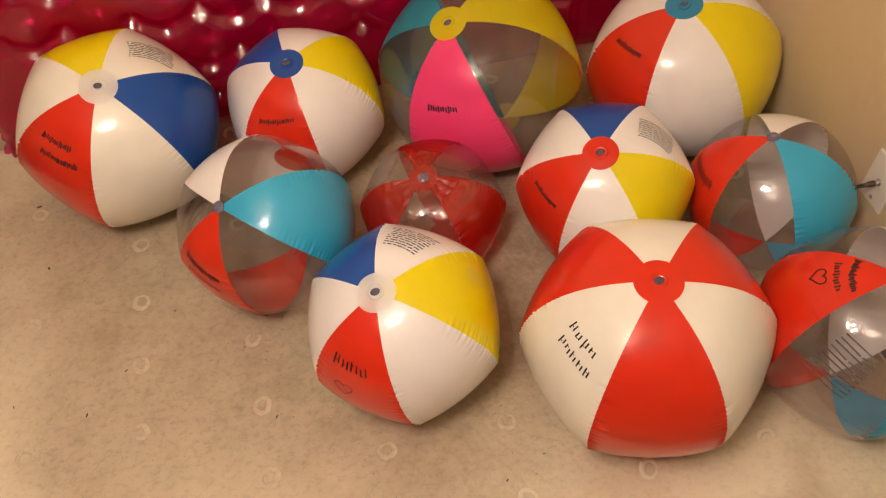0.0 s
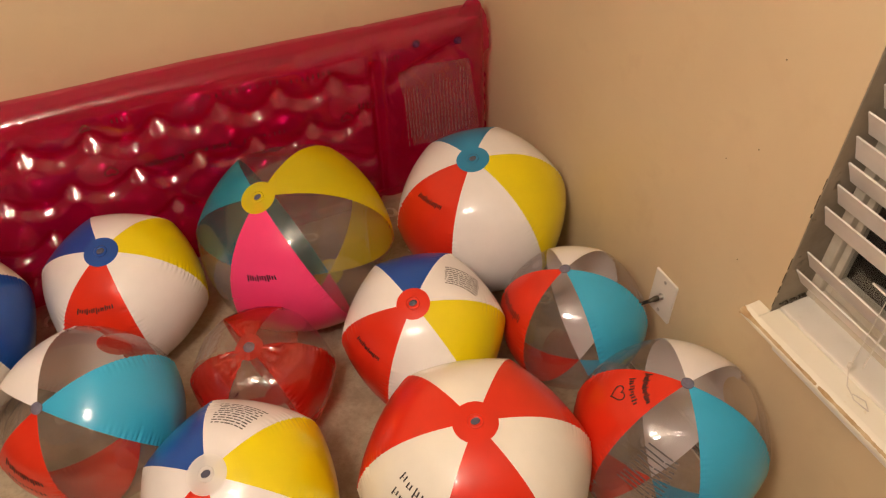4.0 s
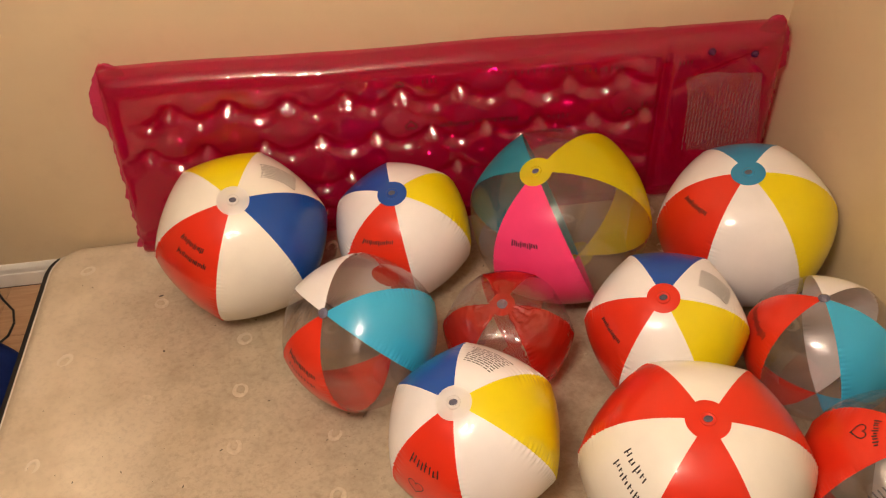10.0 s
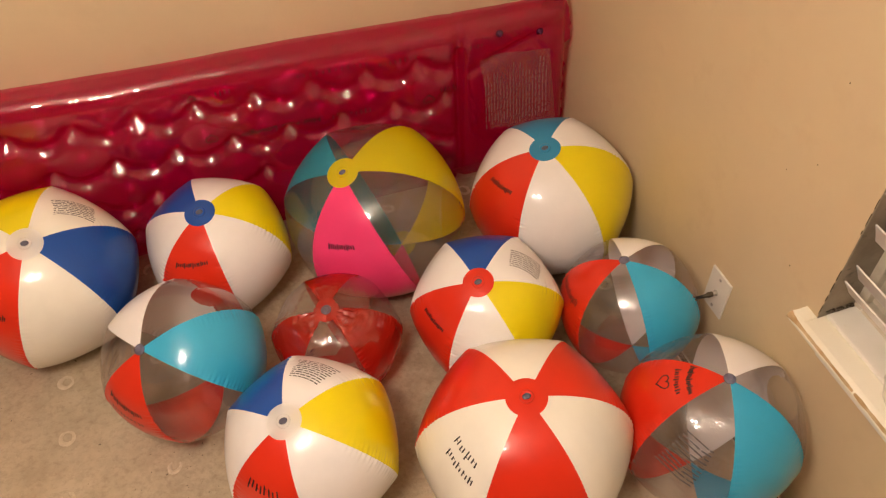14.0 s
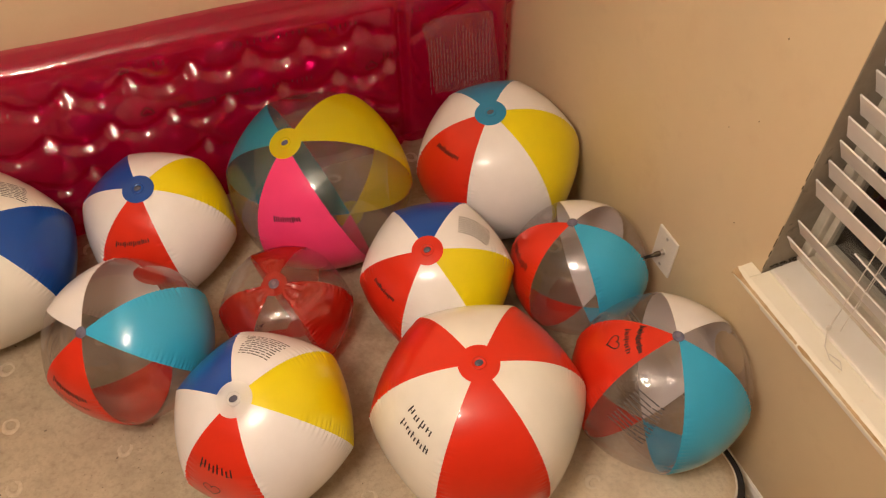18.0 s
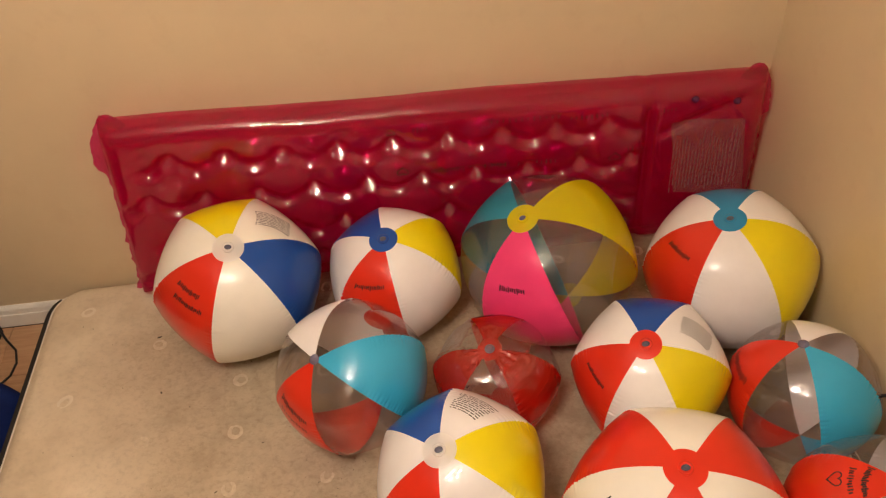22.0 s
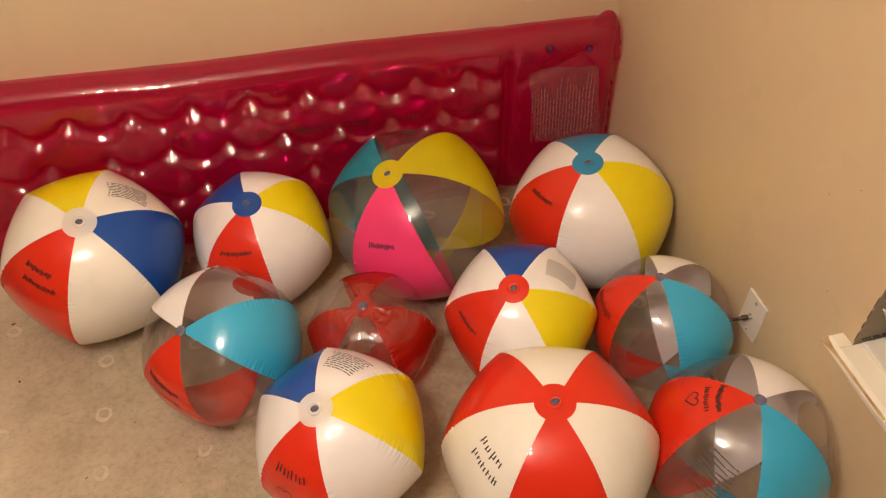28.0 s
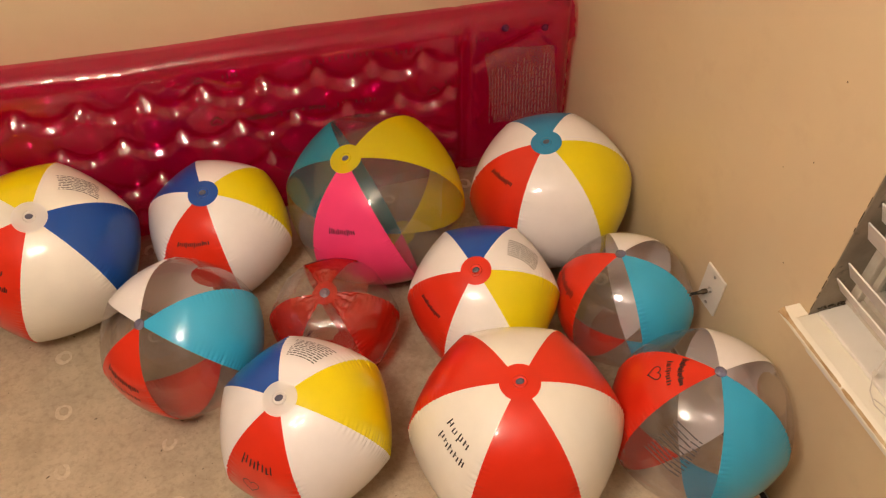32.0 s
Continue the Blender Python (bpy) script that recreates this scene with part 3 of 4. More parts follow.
# marks on the wall by the window
for y, z, r in ((-0.9535, 0.845, 0.0016), (-0.9925, 0.455, 0.0014), (-0.959, 0.68, 0.0013), (-0.9, 0.62, 0.001)):
    solo("nail_hole", moved(lathe([(r, 0), (r, 0.0006), (r * 0.5, 0.0009)], 8), Matrix.Rotation(radians(-90), 4, "Y")), STAIN, "tiny dark nail hole in the beige wall", "nail hole", (0.0, y, TOP + z), group="nail holes")
_b = bmesh.new()
_r = random.Random(5)
for k in range(210):
    cy, cz, sy, sz = ((-1.418, 0.012, 0.007, 0.009), (-1.432, -0.008, 0.008, 0.010), (-1.412, 0.045, 0.012, 0.010), (-1.428, 0.060, 0.005, 0.004))[(0, 0, 0, 1, 1, 2, 3)[k % 7]]
    y, z = cy + _r.gauss(0, sy), TOP + cz + _r.gauss(0, sz)
    r = abs(_r.gauss(0.0006, 0.0008)) + 0.0004
    moved_b = lathe([(r, 0), (r * 0.9, 0.0005)], 7)
    for v in moved_b.verts:
        v.co.x *= _r.uniform(0.7, 1.4)
    moved(moved_b, Matrix.Translation((0, y, z)) @ Matrix.Rotation(radians(-90), 4, "Y"))
    me = bpy.data.meshes.new("tmp")
    moved_b.to_mesh(me)
    moved_b.free()
    _b.from_mesh(me)
    bpy.data.meshes.remove(me)
solo("mould_spots", _b, STAIN, "dark mould spots on the wall above the baseboard", "stain", kind="stuff")

# ---- mattress ----
MX0, MX1, MY0, MY1, MR = -2.020, -0.042, -1.360, -0.018, 0.10
TUFTS = []
for i in range(9):
    for j in range(9):
        x, y = -1.900 + 0.2222 * i, -0.138 - 0.1505 * j
        if (i == 0 and j % 2) or (i == 1 and j % 2 == 0) or x > MX1 - 0.06 or y < MY0 + 0.06:
            continue
        TUFTS.append((x + 0.004 * math.sin(i * 3 + j), y + 0.004 * math.cos(i + 5 * j), 0.62 + 0.38 * math.sin(i * 2.1 + j * 1.3)))


def inside(x, y):
    """Distance inwards from the mattress's rounded outline."""
    cx, cy = (MX0 + MX1) / 2, (MY0 + MY1) / 2
    qx, qy = abs(x - cx) - (MX1 - MX0) / 2 + MR, abs(y - cy) - (MY1 - MY0) / 2 + MR
    return -(math.hypot(max(qx, 0), max(qy, 0)) + min(max(qx, qy), 0) - MR)


def top_height(x, y):
    d = inside(x, y)
    h = -0.024 * max(0, 1 - d / 0.040) ** 2
    h += 0.0022 * noise.noise(Vector((x * 5, y * 5, 0))) + 0.0012 * noise.noise(Vector((x * 14, y * 14, 3)))
    for tx, ty, s in TUFTS:
        q = (x - tx) ** 2 + (y - ty) ** 2
        if q < 0.004:
            h -= 0.0075 * s * math.exp(-q / 0.00042)
    return TOP + h


def outline(n, inset):
    """Points round the mattress, anticlockwise, inset from its outline."""
    pts = []
    r = max(MR - inset, 0.02)
    x0, x1, y0, y1 = MX0 + inset, MX1 - inset, MY0 + inset, MY1 - inset
    for cx, cy, a0 in ((x1 - r, y1 - r, 0), (x0 + r, y1 - r, 90), (x0 + r, y0 + r, 180), (x1 - r, y0 + r, 270)):
        for k in range(n + 1):
            a = radians(a0 + 90 * k / n)
            pts.append((cx + r * math.cos(a), cy + r * math.sin(a)))
    return pts


mattress = thing("mattress", "stained cream tufted mattress with dark edge tape lying on the floor", "mattress", (0, 0, 0))
_b = bmesh.new()
_nx, _ny = 150, 104
_vs = {}
for i in range(_nx + 1):
    for j in range(_ny + 1):
        x, y = MX0 + (MX1 - MX0) * i / _nx, MY0 + (MY1 - MY0) * j / _ny
        d = inside(x, y)
        if d < 0:      # draw corner points in to the rounded outline
            cx = min(max(x, MX0 + MR), MX1 - MR)
            cy = min(max(y, MY0 + MR), MY1 - MR)
            v = Vector((x - cx, y - cy)).normalized() * MR
            x, y = cx + v.x, cy + v.y
        _vs[i, j] = _b.verts.new((x, y, top_height(x, y)))
for i in range(_nx):
    for j in range(_ny):
        _b.faces.new((_vs[i, j], _vs[i + 1, j], _vs[i + 1, j + 1], _vs[i, j + 1]))
bmesh.ops.remove_doubles(_b, verts=_b.verts, dist=0.0003)
part("top_panel", _b, TICKING, mattress, "cream quilted top with brown stains", True)
_o = outline(10, 0.0)
part("edge_tape", tube([(x, y if y < MY1 - 0.03 else y - 0.014, TOP - 0.029 - (0.012 if y > MY1 - 0.03 else 0.0)) for x, y in outline(10, -0.003)], 0.0115, 8, closed=True), TAPE, mattress, "dark grey binding tape round the top edge", True)
part("piping", tube([(x, y if y < MY1 - 0.03 else y - 0.014, TOP - 0.0175) for x, y in outline(10, 0.0065)], 0.0028, 8, closed=True), PIPING, mattress, "thin white piping beside the dark tape", True)
part("edge_tape", tube([(x, y, 0.014) for x, y in _o], 0.0115, 8, closed=True), TAPE, mattress, "dark grey binding tape round the bottom edge", True)
_b = bmesh.new()
_rings = [[_b.verts.new((x, y, z)) for x, y in outline(10, ins)] for z, ins in ((0.0, 0.01), (0.02, 0.004), (0.05, -0.002), (0.10, -0.002), (TOP - 0.028, 0.002))]
for q, r in zip(_rings, _rings[1:]):
    for k in range(len(q)):
        _b.faces.new((q[k], q[(k + 1) % len(q)], r[(k + 1) % len(q)], r[k]))
_b.faces.new(_rings[0][::-1])
part("side_panel", _b, SIDE, mattress, "tan mattress border", True)


def tuft_mesh(seed, mat):
    """A worn ring of stitching, fuller on one side and sunk into the cloth on the other."""
    r = random.Random(seed)
    lean, pts, thick = r.uniform(0, math.tau), [], []
    for k in range(22):
        a = k * math.tau / 22
        rad = 0.0140 * (1 + 0.07 * math.sin(2 * a + seed) + r.uniform(-0.04, 0.04))
        pts.append((rad * math.cos(a) * 1.12, rad * math.sin(a), 0.0022 * math.cos(a - lean) - 0.0008))
        thick.append(0.0056 * (0.86 + 0.22 * math.cos(a - lean) + r.uniform(-0.10, 0.10)))
    bm = tube(pts, thick, 8, closed=True)
    return mesh_from(moved(bm, Matrix.Diagonal((1, 1, 0.45, 1))), "tuft", mat, True)


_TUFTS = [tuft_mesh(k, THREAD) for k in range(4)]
_TUFTS_DARK = [tuft_mesh(k + 9, THREAD_DARK) for k in range(4)]
# paler thread along the left and front, a darker tone everywhere else
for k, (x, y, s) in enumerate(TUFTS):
    ob = new("tuft", (_TUFTS if x < -1.75 or y < -1.08 else _TUFTS_DARK)[k % 4])
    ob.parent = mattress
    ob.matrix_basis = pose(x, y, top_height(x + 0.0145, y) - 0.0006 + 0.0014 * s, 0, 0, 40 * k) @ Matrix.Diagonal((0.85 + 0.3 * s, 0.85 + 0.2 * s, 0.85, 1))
_b = bmesh.new()
_r = random.Random(11)
for k in range(120):
    x, y = _r.uniform(-1.95, -0.7), _r.uniform(-1.25, -0.15)
    if x + 1.0 > -y * 0.2 + 0.5:
        continue
    r = abs(_r.gauss(0.0003, 0.0006)) + 0.0004
    m = Matrix.Translation((x, y, top_height(x, y) + r * 0.3)) @ Matrix.Rotation(_r.uniform(0, 6.3), 4, "Z") @ Matrix.Diagonal((r * _r.uniform(1, 4), r, r * 0.7, 1))
    bmesh.ops.create_icosphere(_b, subdivisions=1, radius=1.0, matrix=m)
for k in range(150):            # fine specks where the mattress is most worn
    x, y = _r.gauss(-1.12, 0.16), _r.gauss(-0.78, 0.20)
    r = _r.uniform(0.0004, 0.0010)
    bmesh.ops.create_icosphere(_b, subdivisions=1, radius=1.0, matrix=Matrix.Translation((x, y, top_height(x, y) + r * 0.2)) @ Matrix.Diagonal((r * 1.3, r, r * 0.5, 1)))
solo("crumbs", _b, CRUMB, "dark crumbs and lint scattered on the mattress", "crumbs", kind="stuff")

# ---- pink pool lounger leaning on the wall ----
LX, LL, LH = -1.695, 1.650, 0.545
# the balls that stand against it press into its film: x, y, height over the mattress, radius
PRESSING = ((-1.421, -0.280, 0.198, 0.209), (-1.030, -0.287, 0.166, 0.175), (-0.647, -0.334, 0.200, 0.222), (-0.212, -0.423, 0.188, 0.204))


WELD_STEP = 0.136


def crease_depth(u, v, side=1.0):
    """How far the spot welds, and the hammock creases that hang between them, draw the film in, in metres."""
    deep = 0.0
    for r in range(4):
        vp = 0.452 - 0.117 * r
        off = 0.157 - (0.068 if r % 2 else 0.0)
        if u < off - 0.10:
            continue
        k = max(round((u - off) / WELD_STEP), 0)
        jig = noise.noise(Vector((k * 1.7, r * 3.1, side)))
        du = u - off - k * WELD_STEP - 0.005 * jig
        m = min(abs(du) / (WELD_STEP / 2), 1.0)            # 0 at a weld, 1 half way
        wob = 0.5 + 0.5 * noise.noise(Vector((u * 13, r * 3.7, 8.0 + side)))
        vc = vp - (0.036 + 0.012 * wob) * (1 - (1 - m) ** 1.8) - 0.003 * noise.noise(Vector((u * 26, r * 5.0, 1.0)))
        s = (v - vc) * side
        depth = (0.007 + 0.0135 * min(m * 1.5, 1.0)) * (0.8 + 0.4 * wob) * min(1.0, (u - off + 0.10) / 0.05)
        crease = depth * math.exp(-(s / (0.024 if s > 0 else 0.0165)) ** 2)
        slope = 0.85 + 0.072 * r + 0.10 * jig
        full = (0.034 + 0.003 * jig) * (0.4 if side < 0 and r == 0 else 1.0)
        dv = (v - vp) * side
        d = math.sqrt(1.5 * du * du + (dv * (1.8 if dv > 0 else 1.0)) ** 2 + 0.000008)
        q = 1 - d * slope / full
        cone = full * (q + math.sqrt(q * q + 0.006)) / 2
        deep = max(deep, math.sqrt(crease * crease + cone * cone) if cone > 0.002 else crease)
    return min(deep, 0.051)


def lounger_half(u, v, side=1.0):
    """Half thickness of the lounger at u along it and v up it."""
    d = min(u, LL - u, v)
    env = math.sqrt(max(0.0, 1 - max(0.0, 1 - d / 0.05) ** 2))
    e2 = math.sqrt(max(0.0, 1 - max(0.0, 1 - (LH - v) / 0.05) ** 2))
    k = min(max((u - LL + 0.34) / 0.06, 0.0), 1.0)
    h = 0.054 - crease_depth(u, v, side) * (1 - k) - 0.007 * k
    h += 0.003 * noise.noise(Vector((u * 9, v * 9, 2.0))) + 0.0012 * noise.noise(Vector((u * 34, v * 26, 5.0)))
    w = abs(u - (LL - 0.305))      # weld between body and headrest
    h *= 1 - 0.45 * math.exp(-(w / 0.012) ** 2) * (1 if v < LH - 0.07 else 0.3)
    if u > LL - 0.28:              # shallow flat pocket round the care label
        h *= 1 - 0.30 * math.exp(-((u - LL + 0.15) / 0.085) ** 4) * math.exp(-((v - 0.28) / 0.15) ** 4)
        h += 0.003 * noise.noise(Vector((u * 40 + v * 30, v * 8, 1.0)))
        c = (v - 0.395 - 0.42 * (u - LL + 0.27)) / 0.020      # slanting crease below the tube's end
        h -= 0.010 * math.exp(-c * c)
    return max(h * env * e2, 0.0008)


def lounger_at(u, v, side=1.0, lift=0.0):
    """A point on the lounger's front (side 1) or back (side -1) film."""
    h = lounger_half(u, v, side)
    k = u / LL
    up = v / LH
    z = v * (1.04 - 0.09 * k) + 0.006 * noise.noise(Vector((u * 2.3, 0.4, 0))) * up ** 3 + 0.003
    x = LX + u - 0.062 * (1 - up) * (1 - k) + 0.030 * (1 - up) * k
    x = min(x, -0.006)
    y = -0.063 - 0.006 * up - side * h
    if side > 0:
        for bx, by, bz, br in PRESSING:
            q = br * br - (x - bx) ** 2 - (z - bz) ** 2
            if q > 0:
                y = min(max(y, by + math.sqrt(q)), -0.016) if y < -0.016 else y
    y = min(y, -0.004)
    return Vector((x, y - lift, TOP + z))


lounger = thing("pool_lounger", "hot pink see-through inflatable pool lounger leaning on the wall", "pool float", (0, 0, 0))
part("front_film", grid(500, 176, lambda a, b: lounger_at(a * LL, b * LH, 1.0)), HOT_PINK, lounger, "dimpled hot pink front film", True)
part("back_film", grid(380, 132, lambda a, b: lounger_at(a * LL, b * LH, -1.0)), HOT_PINK, lounger, "dimpled hot pink back film", True)


def flange(side):
    """The flat, puckered weld strip at one end of the lounger."""
    def f(a, b):
        v = -0.004 + b * (LH + 0.022)
        r = noise.noise(Vector((v * 30, side * 3.0, 0))) + 0.5 * noise.noise(Vector((v * 75, side * 7.0, 0)))
        out = 0.007 + 0.007 * r + 0.012 * max(0.0, 1 - v / 0.03)
        lobe = min(max((v - 0.395) / 0.016, 0.0), 1.0) * (0.72 + 0.28 * math.sin((v - 0.395) * 34))
        out += 0.026 * lobe * (1.0 if side < 0 else 0.55)
        inner = 0.006
        if v > LH - 0.035:         # the crumpled corner rises to a point above the tube
            s = (v - LH + 0.035) / 0.053
            out = out * (1 - s ** 1.6) - 0.014 * s
            inner = 0.006 + 0.066 * s * (1 - s) + 0.012 * s
        w = -inner + a * (out + inner)
        u = -w if side < 0 else LL + w
        p = lounger_at(min(max(u, 0), LL), min(max(v, 0), LH), 1.0)
        p.x += u - min(max(u, 0), LL)
        p.z += v - min(max(v, 0), LH)
        p.z = max(p.z, TOP + 0.001)
        p.x = min(p.x, -0.004)
        p.y += a * (0.010 * noise.noise(Vector((v * 42, a * 2, side * 5.0))) - 0.012 * lobe * math.sin(a * math.pi))
        return p
    return grid(8, 150, f)


part("end_weld", flange(-1), HOT_PINK, lounger, "puckered weld strip at the foot end", True)
part("end_weld", flange(1), HOT_PINK, lounger, "puckered weld strip at the headrest end", True)
for u0, dx in ((0.026, -1), (LL - 0.026, 1)):   # pinched corner tips above the tube ends
    _c = lounger_at(u0, LH, 1.0)

    def tip(a, b, c=_c, dx=dx):
        ang = a * math.tau
        rr = 0.030 * (1 - b ** 2.2) ** 0.5 * (1 + 0.16 * math.sin(3 * ang + b * 4))
        return c + Vector((rr * math.cos(ang) + dx * 0.006 * b, 0.45 * rr * math.sin(ang) + 0.012, -0.030 + 0.042 * b))
    part("corner_tip", grid(14, 8, tip), HOT_PINK, lounger, smooth=True)

# whitish care label, valves and black writing on the film
part("care_label", grid(28, 30, lambda a, b: lounger_at(1.402 + 0.190 * a + 0.030 * (1 - b), 0.180 - 0.03 * a + b * (0.250 + 0.025 * a), 1.0, 0.002)), LABEL_FILM, lounger, "faded whitish care label print", True)


def film_bar(u0, u1, v0, v1, lift=0.0026):
    n = max(2, int(abs(u1 - u0) / 0.008))
    m = max(2, int(abs(v1 - v0) / 0.008))
    return grid(n, m, lambda a, b: lounger_at(u0 + (u1 - u0) * a, v0 + (v1 - v0) * b, 1.0, lift))


def joined(list_of_bm):
    out = bmesh.new()
    for b in list_of_bm:
        me = bpy.data.meshes.new("tmp")
        b.to_mesh(me)
        b.free()
        out.from_mesh(me)
        bpy.data.meshes.remove(me)
    return out


LABEL_INK = clear_vinyl("pale_label_ink", (0.9, 0.5, 0.55), 0.35, (0.75, 0.5, 0.5), 0.2)
_bars = []
_r = random.Random(3)
for k in range(20):
    u = 1.412 + 0.0090 * k
    low, high = 0.18 + _r.uniform(0, 0.03), 0.41 - _r.uniform(0, 0.09)
    while low < high:
        step = _r.uniform(0.008, 0.035)
        _bars.append(film_bar(u + 0.02 * (0.43 - low), u + 0.02 * (0.43 - low) + 0.0030, low, min(low + step, high), 0.004))
        low += step + 0.006
part("small_print", joined(_bars), LABEL_INK, lounger, "unreadable pale lines of small print")["kind"] = "stuff"
VALVE_BLUE = clear_vinyl("blue_valve_vinyl", (0.62, 0.16, 0.55), 0.35, (0.24, 0.06, 0.30), 0.1)
for u, v in ((1.453, 0.500), (1.566, 0.478)):
    c = lounger_at(u, v)
    part("valve", moved(lathe([(0.013, 0.0), (0.013, 0.004), (0.007, 0.006), (0.007, 0.013), (0.003, 0.014)], 16), Matrix.Translation(c) @ Matrix.Rotation(radians(90), 4, "X") @ Matrix.Diagonal((0.75, 0.75, 0.8, 1))), VALVE_BLUE, lounger, "small smoky blue air valve", True)


def ticks(u0, u1, v, height, n, seed):
    """A row of small upright bars in place of handwriting that is not spelled out."""
    r = random.Random(seed)
    bars = []
    for k in range(n):
        u = u0 + (u1 - u0) * (k + 0.2) / n
        h = height * r.uniform(0.6, 1.0)
        bars.append(film_bar(u, u + 0.0022, v - h / 2, v + h / 2))
    return joined(bars)


for u0, u1, v, h, n in ((1.010, 1.115, 0.349, 0.019, 9), (0.938, 1.120, 0.489, 0.013, 12), (1.137, 1.240, 0.481, 0.014, 8), (1.284, 1.344, 0.345, 0.016, 7), (1.29, 1.335, 0.366, 0.014, 4), (0.748, 0.79, 0.485, 0.017, 4), (0.868, 0.905, 0.197, 0.016, 4), (1.372, 1.412, 0.477, 0.012, 4)):
    part("marker_bar", ticks(u0, u1, v, h, n, int(u0 * 1000)), INK, lounger, "black marker writing that cannot be read")["kind"] = "stuff"


def heart(size, n=26):
    pts = []
    for k in range(n):
        t = k * math.tau / n
        pts.append((size * 0.0312 * 16 * math.sin(t) ** 3, size * 0.0312 * (13 * math.cos(t) - 5 * math.cos(2 * t) - 2 * math.cos(3 * t) - math.cos(4 * t))))
    return pts


def ribbon(pts, width, place, closed=True):
    """A flat ribbon along 2D points laid on a surface by place(a, b)."""
    bm = bmesh.new()
    n = len(pts)
    va, vb = [], []
    for i, (x, y) in enumerate(pts):
        px, py = pts[i - 1] if closed or i else pts[0]
        qx, qy = pts[(i + 1) % n] if closed or i < n - 1 else pts[-1]
        d = Vector((qx - px, qy - py)).normalized()
        va.append(bm.verts.new(place(x - d.y * width / 2, y + d.x * width / 2)))
        vb.append(bm.verts.new(place(x + d.y * width / 2, y - d.x * width / 2)))
    for i in range(n if closed else n - 1):
        j = (i + 1) % n
        bm.faces.new((va[i], va[j], vb[j], vb[i]))
    return bm


for u, v, s in ((0.720, 0.360, 0.028), (0.696, 0.483, 0.019), (1.260, 0.343, 0.030)):
    part("drawn_heart", ribbon(heart(-s), 0.0022, lambda a, b, u=u, v=v: lounger_at(u + a, v + b, 1.0, 0.003)), INK, lounger, "heart drawn in black marker")


def words(text, height):
    cu = bpy.data.curves.new("words", "FONT")
    cu.body = text
    cu.size = height * 1.4
    cu.align_x, cu.align_y = "CENTER", "CENTER"
    ob = bpy.data.objects.new("words", cu)
    me = ob.to_mesh()
    bm = bmesh.new()
    bm.from_mesh(me)
    ob.to_mesh_clear()
    bpy.data.objects.remove(ob)
    bpy.data.curves.remove(cu)
    return bm


_w = words("Hot Pink Lounger", 0.017)
for _v in _w.verts:
    _v.co = lounger_at(0.884 - _v.co.x * 1.15, 0.353 - _v.co.y, 1.0, 0.004)
part("writing", _w, INK, lounger, "handwritten words upside down in black marker")

# ---- beach balls ----
class Ball:
    """A six-panel ball: its middle, radius, the pole that faces up, the turn of its first seam and how flat its panels are."""

    def __init__(self, centre, radius, axis, spin, hexy=0.62, flat=0.05, crumple=0.0):
        self.c, self.r, self.spin, self.hexy, self.flat = Vector(centre), radius, radians(spin), hexy, flat
        self.crumple = crumple
        self.turn = Vector((0, 0, 1)).rotation_difference(Vector(axis)).to_matrix()

    def at(self, theta, phi, lift=0.0):
        """The place of polar angle theta and turn phi (radians) in the ball's space, whose base is the mattress."""
        q = (phi - self.spin) % (math.pi / 3) - math.pi / 6
        tq = (abs(q) / (math.pi / 6)) ** 4
        hexr = math.cos(math.pi / 6) / math.cos(q * (1 - 0.13 * tq))
        s2 = math.sin(theta) ** 2
        r = self.r * (1 + self.hexy * (hexr - 0.925) * s2 ** 1.2) * (1 - self.flat * math.cos(theta) ** 6)
        e = (math.pi / 6 - abs(q)) * self.r * math.sin(theta)      # way from the seam
        if e < 0.04:
            k = round((phi - self.spin) / (math.pi / 3))
            w = math.exp(-(e / (0.011 + 0.007 * noise.noise(Vector((theta * 20, k * 5.0, 2.0))))) ** 2) * min(1.0, max(0.0, s2 - 0.36) * 2.6)
            r += w * 0.0034 * (math.sin(theta * self.r * 640 + 3.0 * noise.noise(Vector((theta * 9, k * 7.0, self.spin)))) - 0.4) * (0.6 + 0.9 * noise.noise(Vector((theta * 14, k * 3.0, 4))))
        if self.crumple:
            d = Vector((math.sin(theta) * math.cos(phi), math.sin(theta) * math.sin(phi), math.cos(theta)))
            r += self.crumple * (noise.noise(d * 3.1) + 0.55 * (0.5 - abs(noise.noise(d * 6.5))) + 0.12 * (0.4 - abs(noise.noise(d * 17))))
            r += 0.0026 * math.sin(phi * 27 + 5 * noise.noise(d * 9)) * math.exp(-((theta - 0.40) / 0.22) ** 2)      # pleats round the cap
        r += lift
        p = self.turn @ Vector((r * math.sin(theta) * math.cos(phi), r * math.sin(theta) * math.sin(phi), r * math.cos(theta)))
        p.z = p.z + self.c.z
        if p.z < 0.0015:
            p.z = 0.0015 + lift * 0.3
        return p


def bar_on(ball, a, b, half, n=6):
    """A flat bar on the ball from a to b, both (theta, phi) in degrees; half is half its height in metres."""
    h = half / ball.r
    bm = bmesh.new()
    rows = []
    for i in range(n + 1):
        t = i / n
        th, ph = radians(a[0] + (b[0] - a[0]) * t), radians(a[1] + (b[1] - a[1]) * t)
        rows.append((bm.verts.new(ball.at(th - h, ph, 0.0009)), bm.verts.new(ball.at(th + h, ph, 0.0009))))
    for q, r in zip(rows, rows[1:]):
        bm.faces.new((q[0], q[1], r[1], r[0]))
    return bm


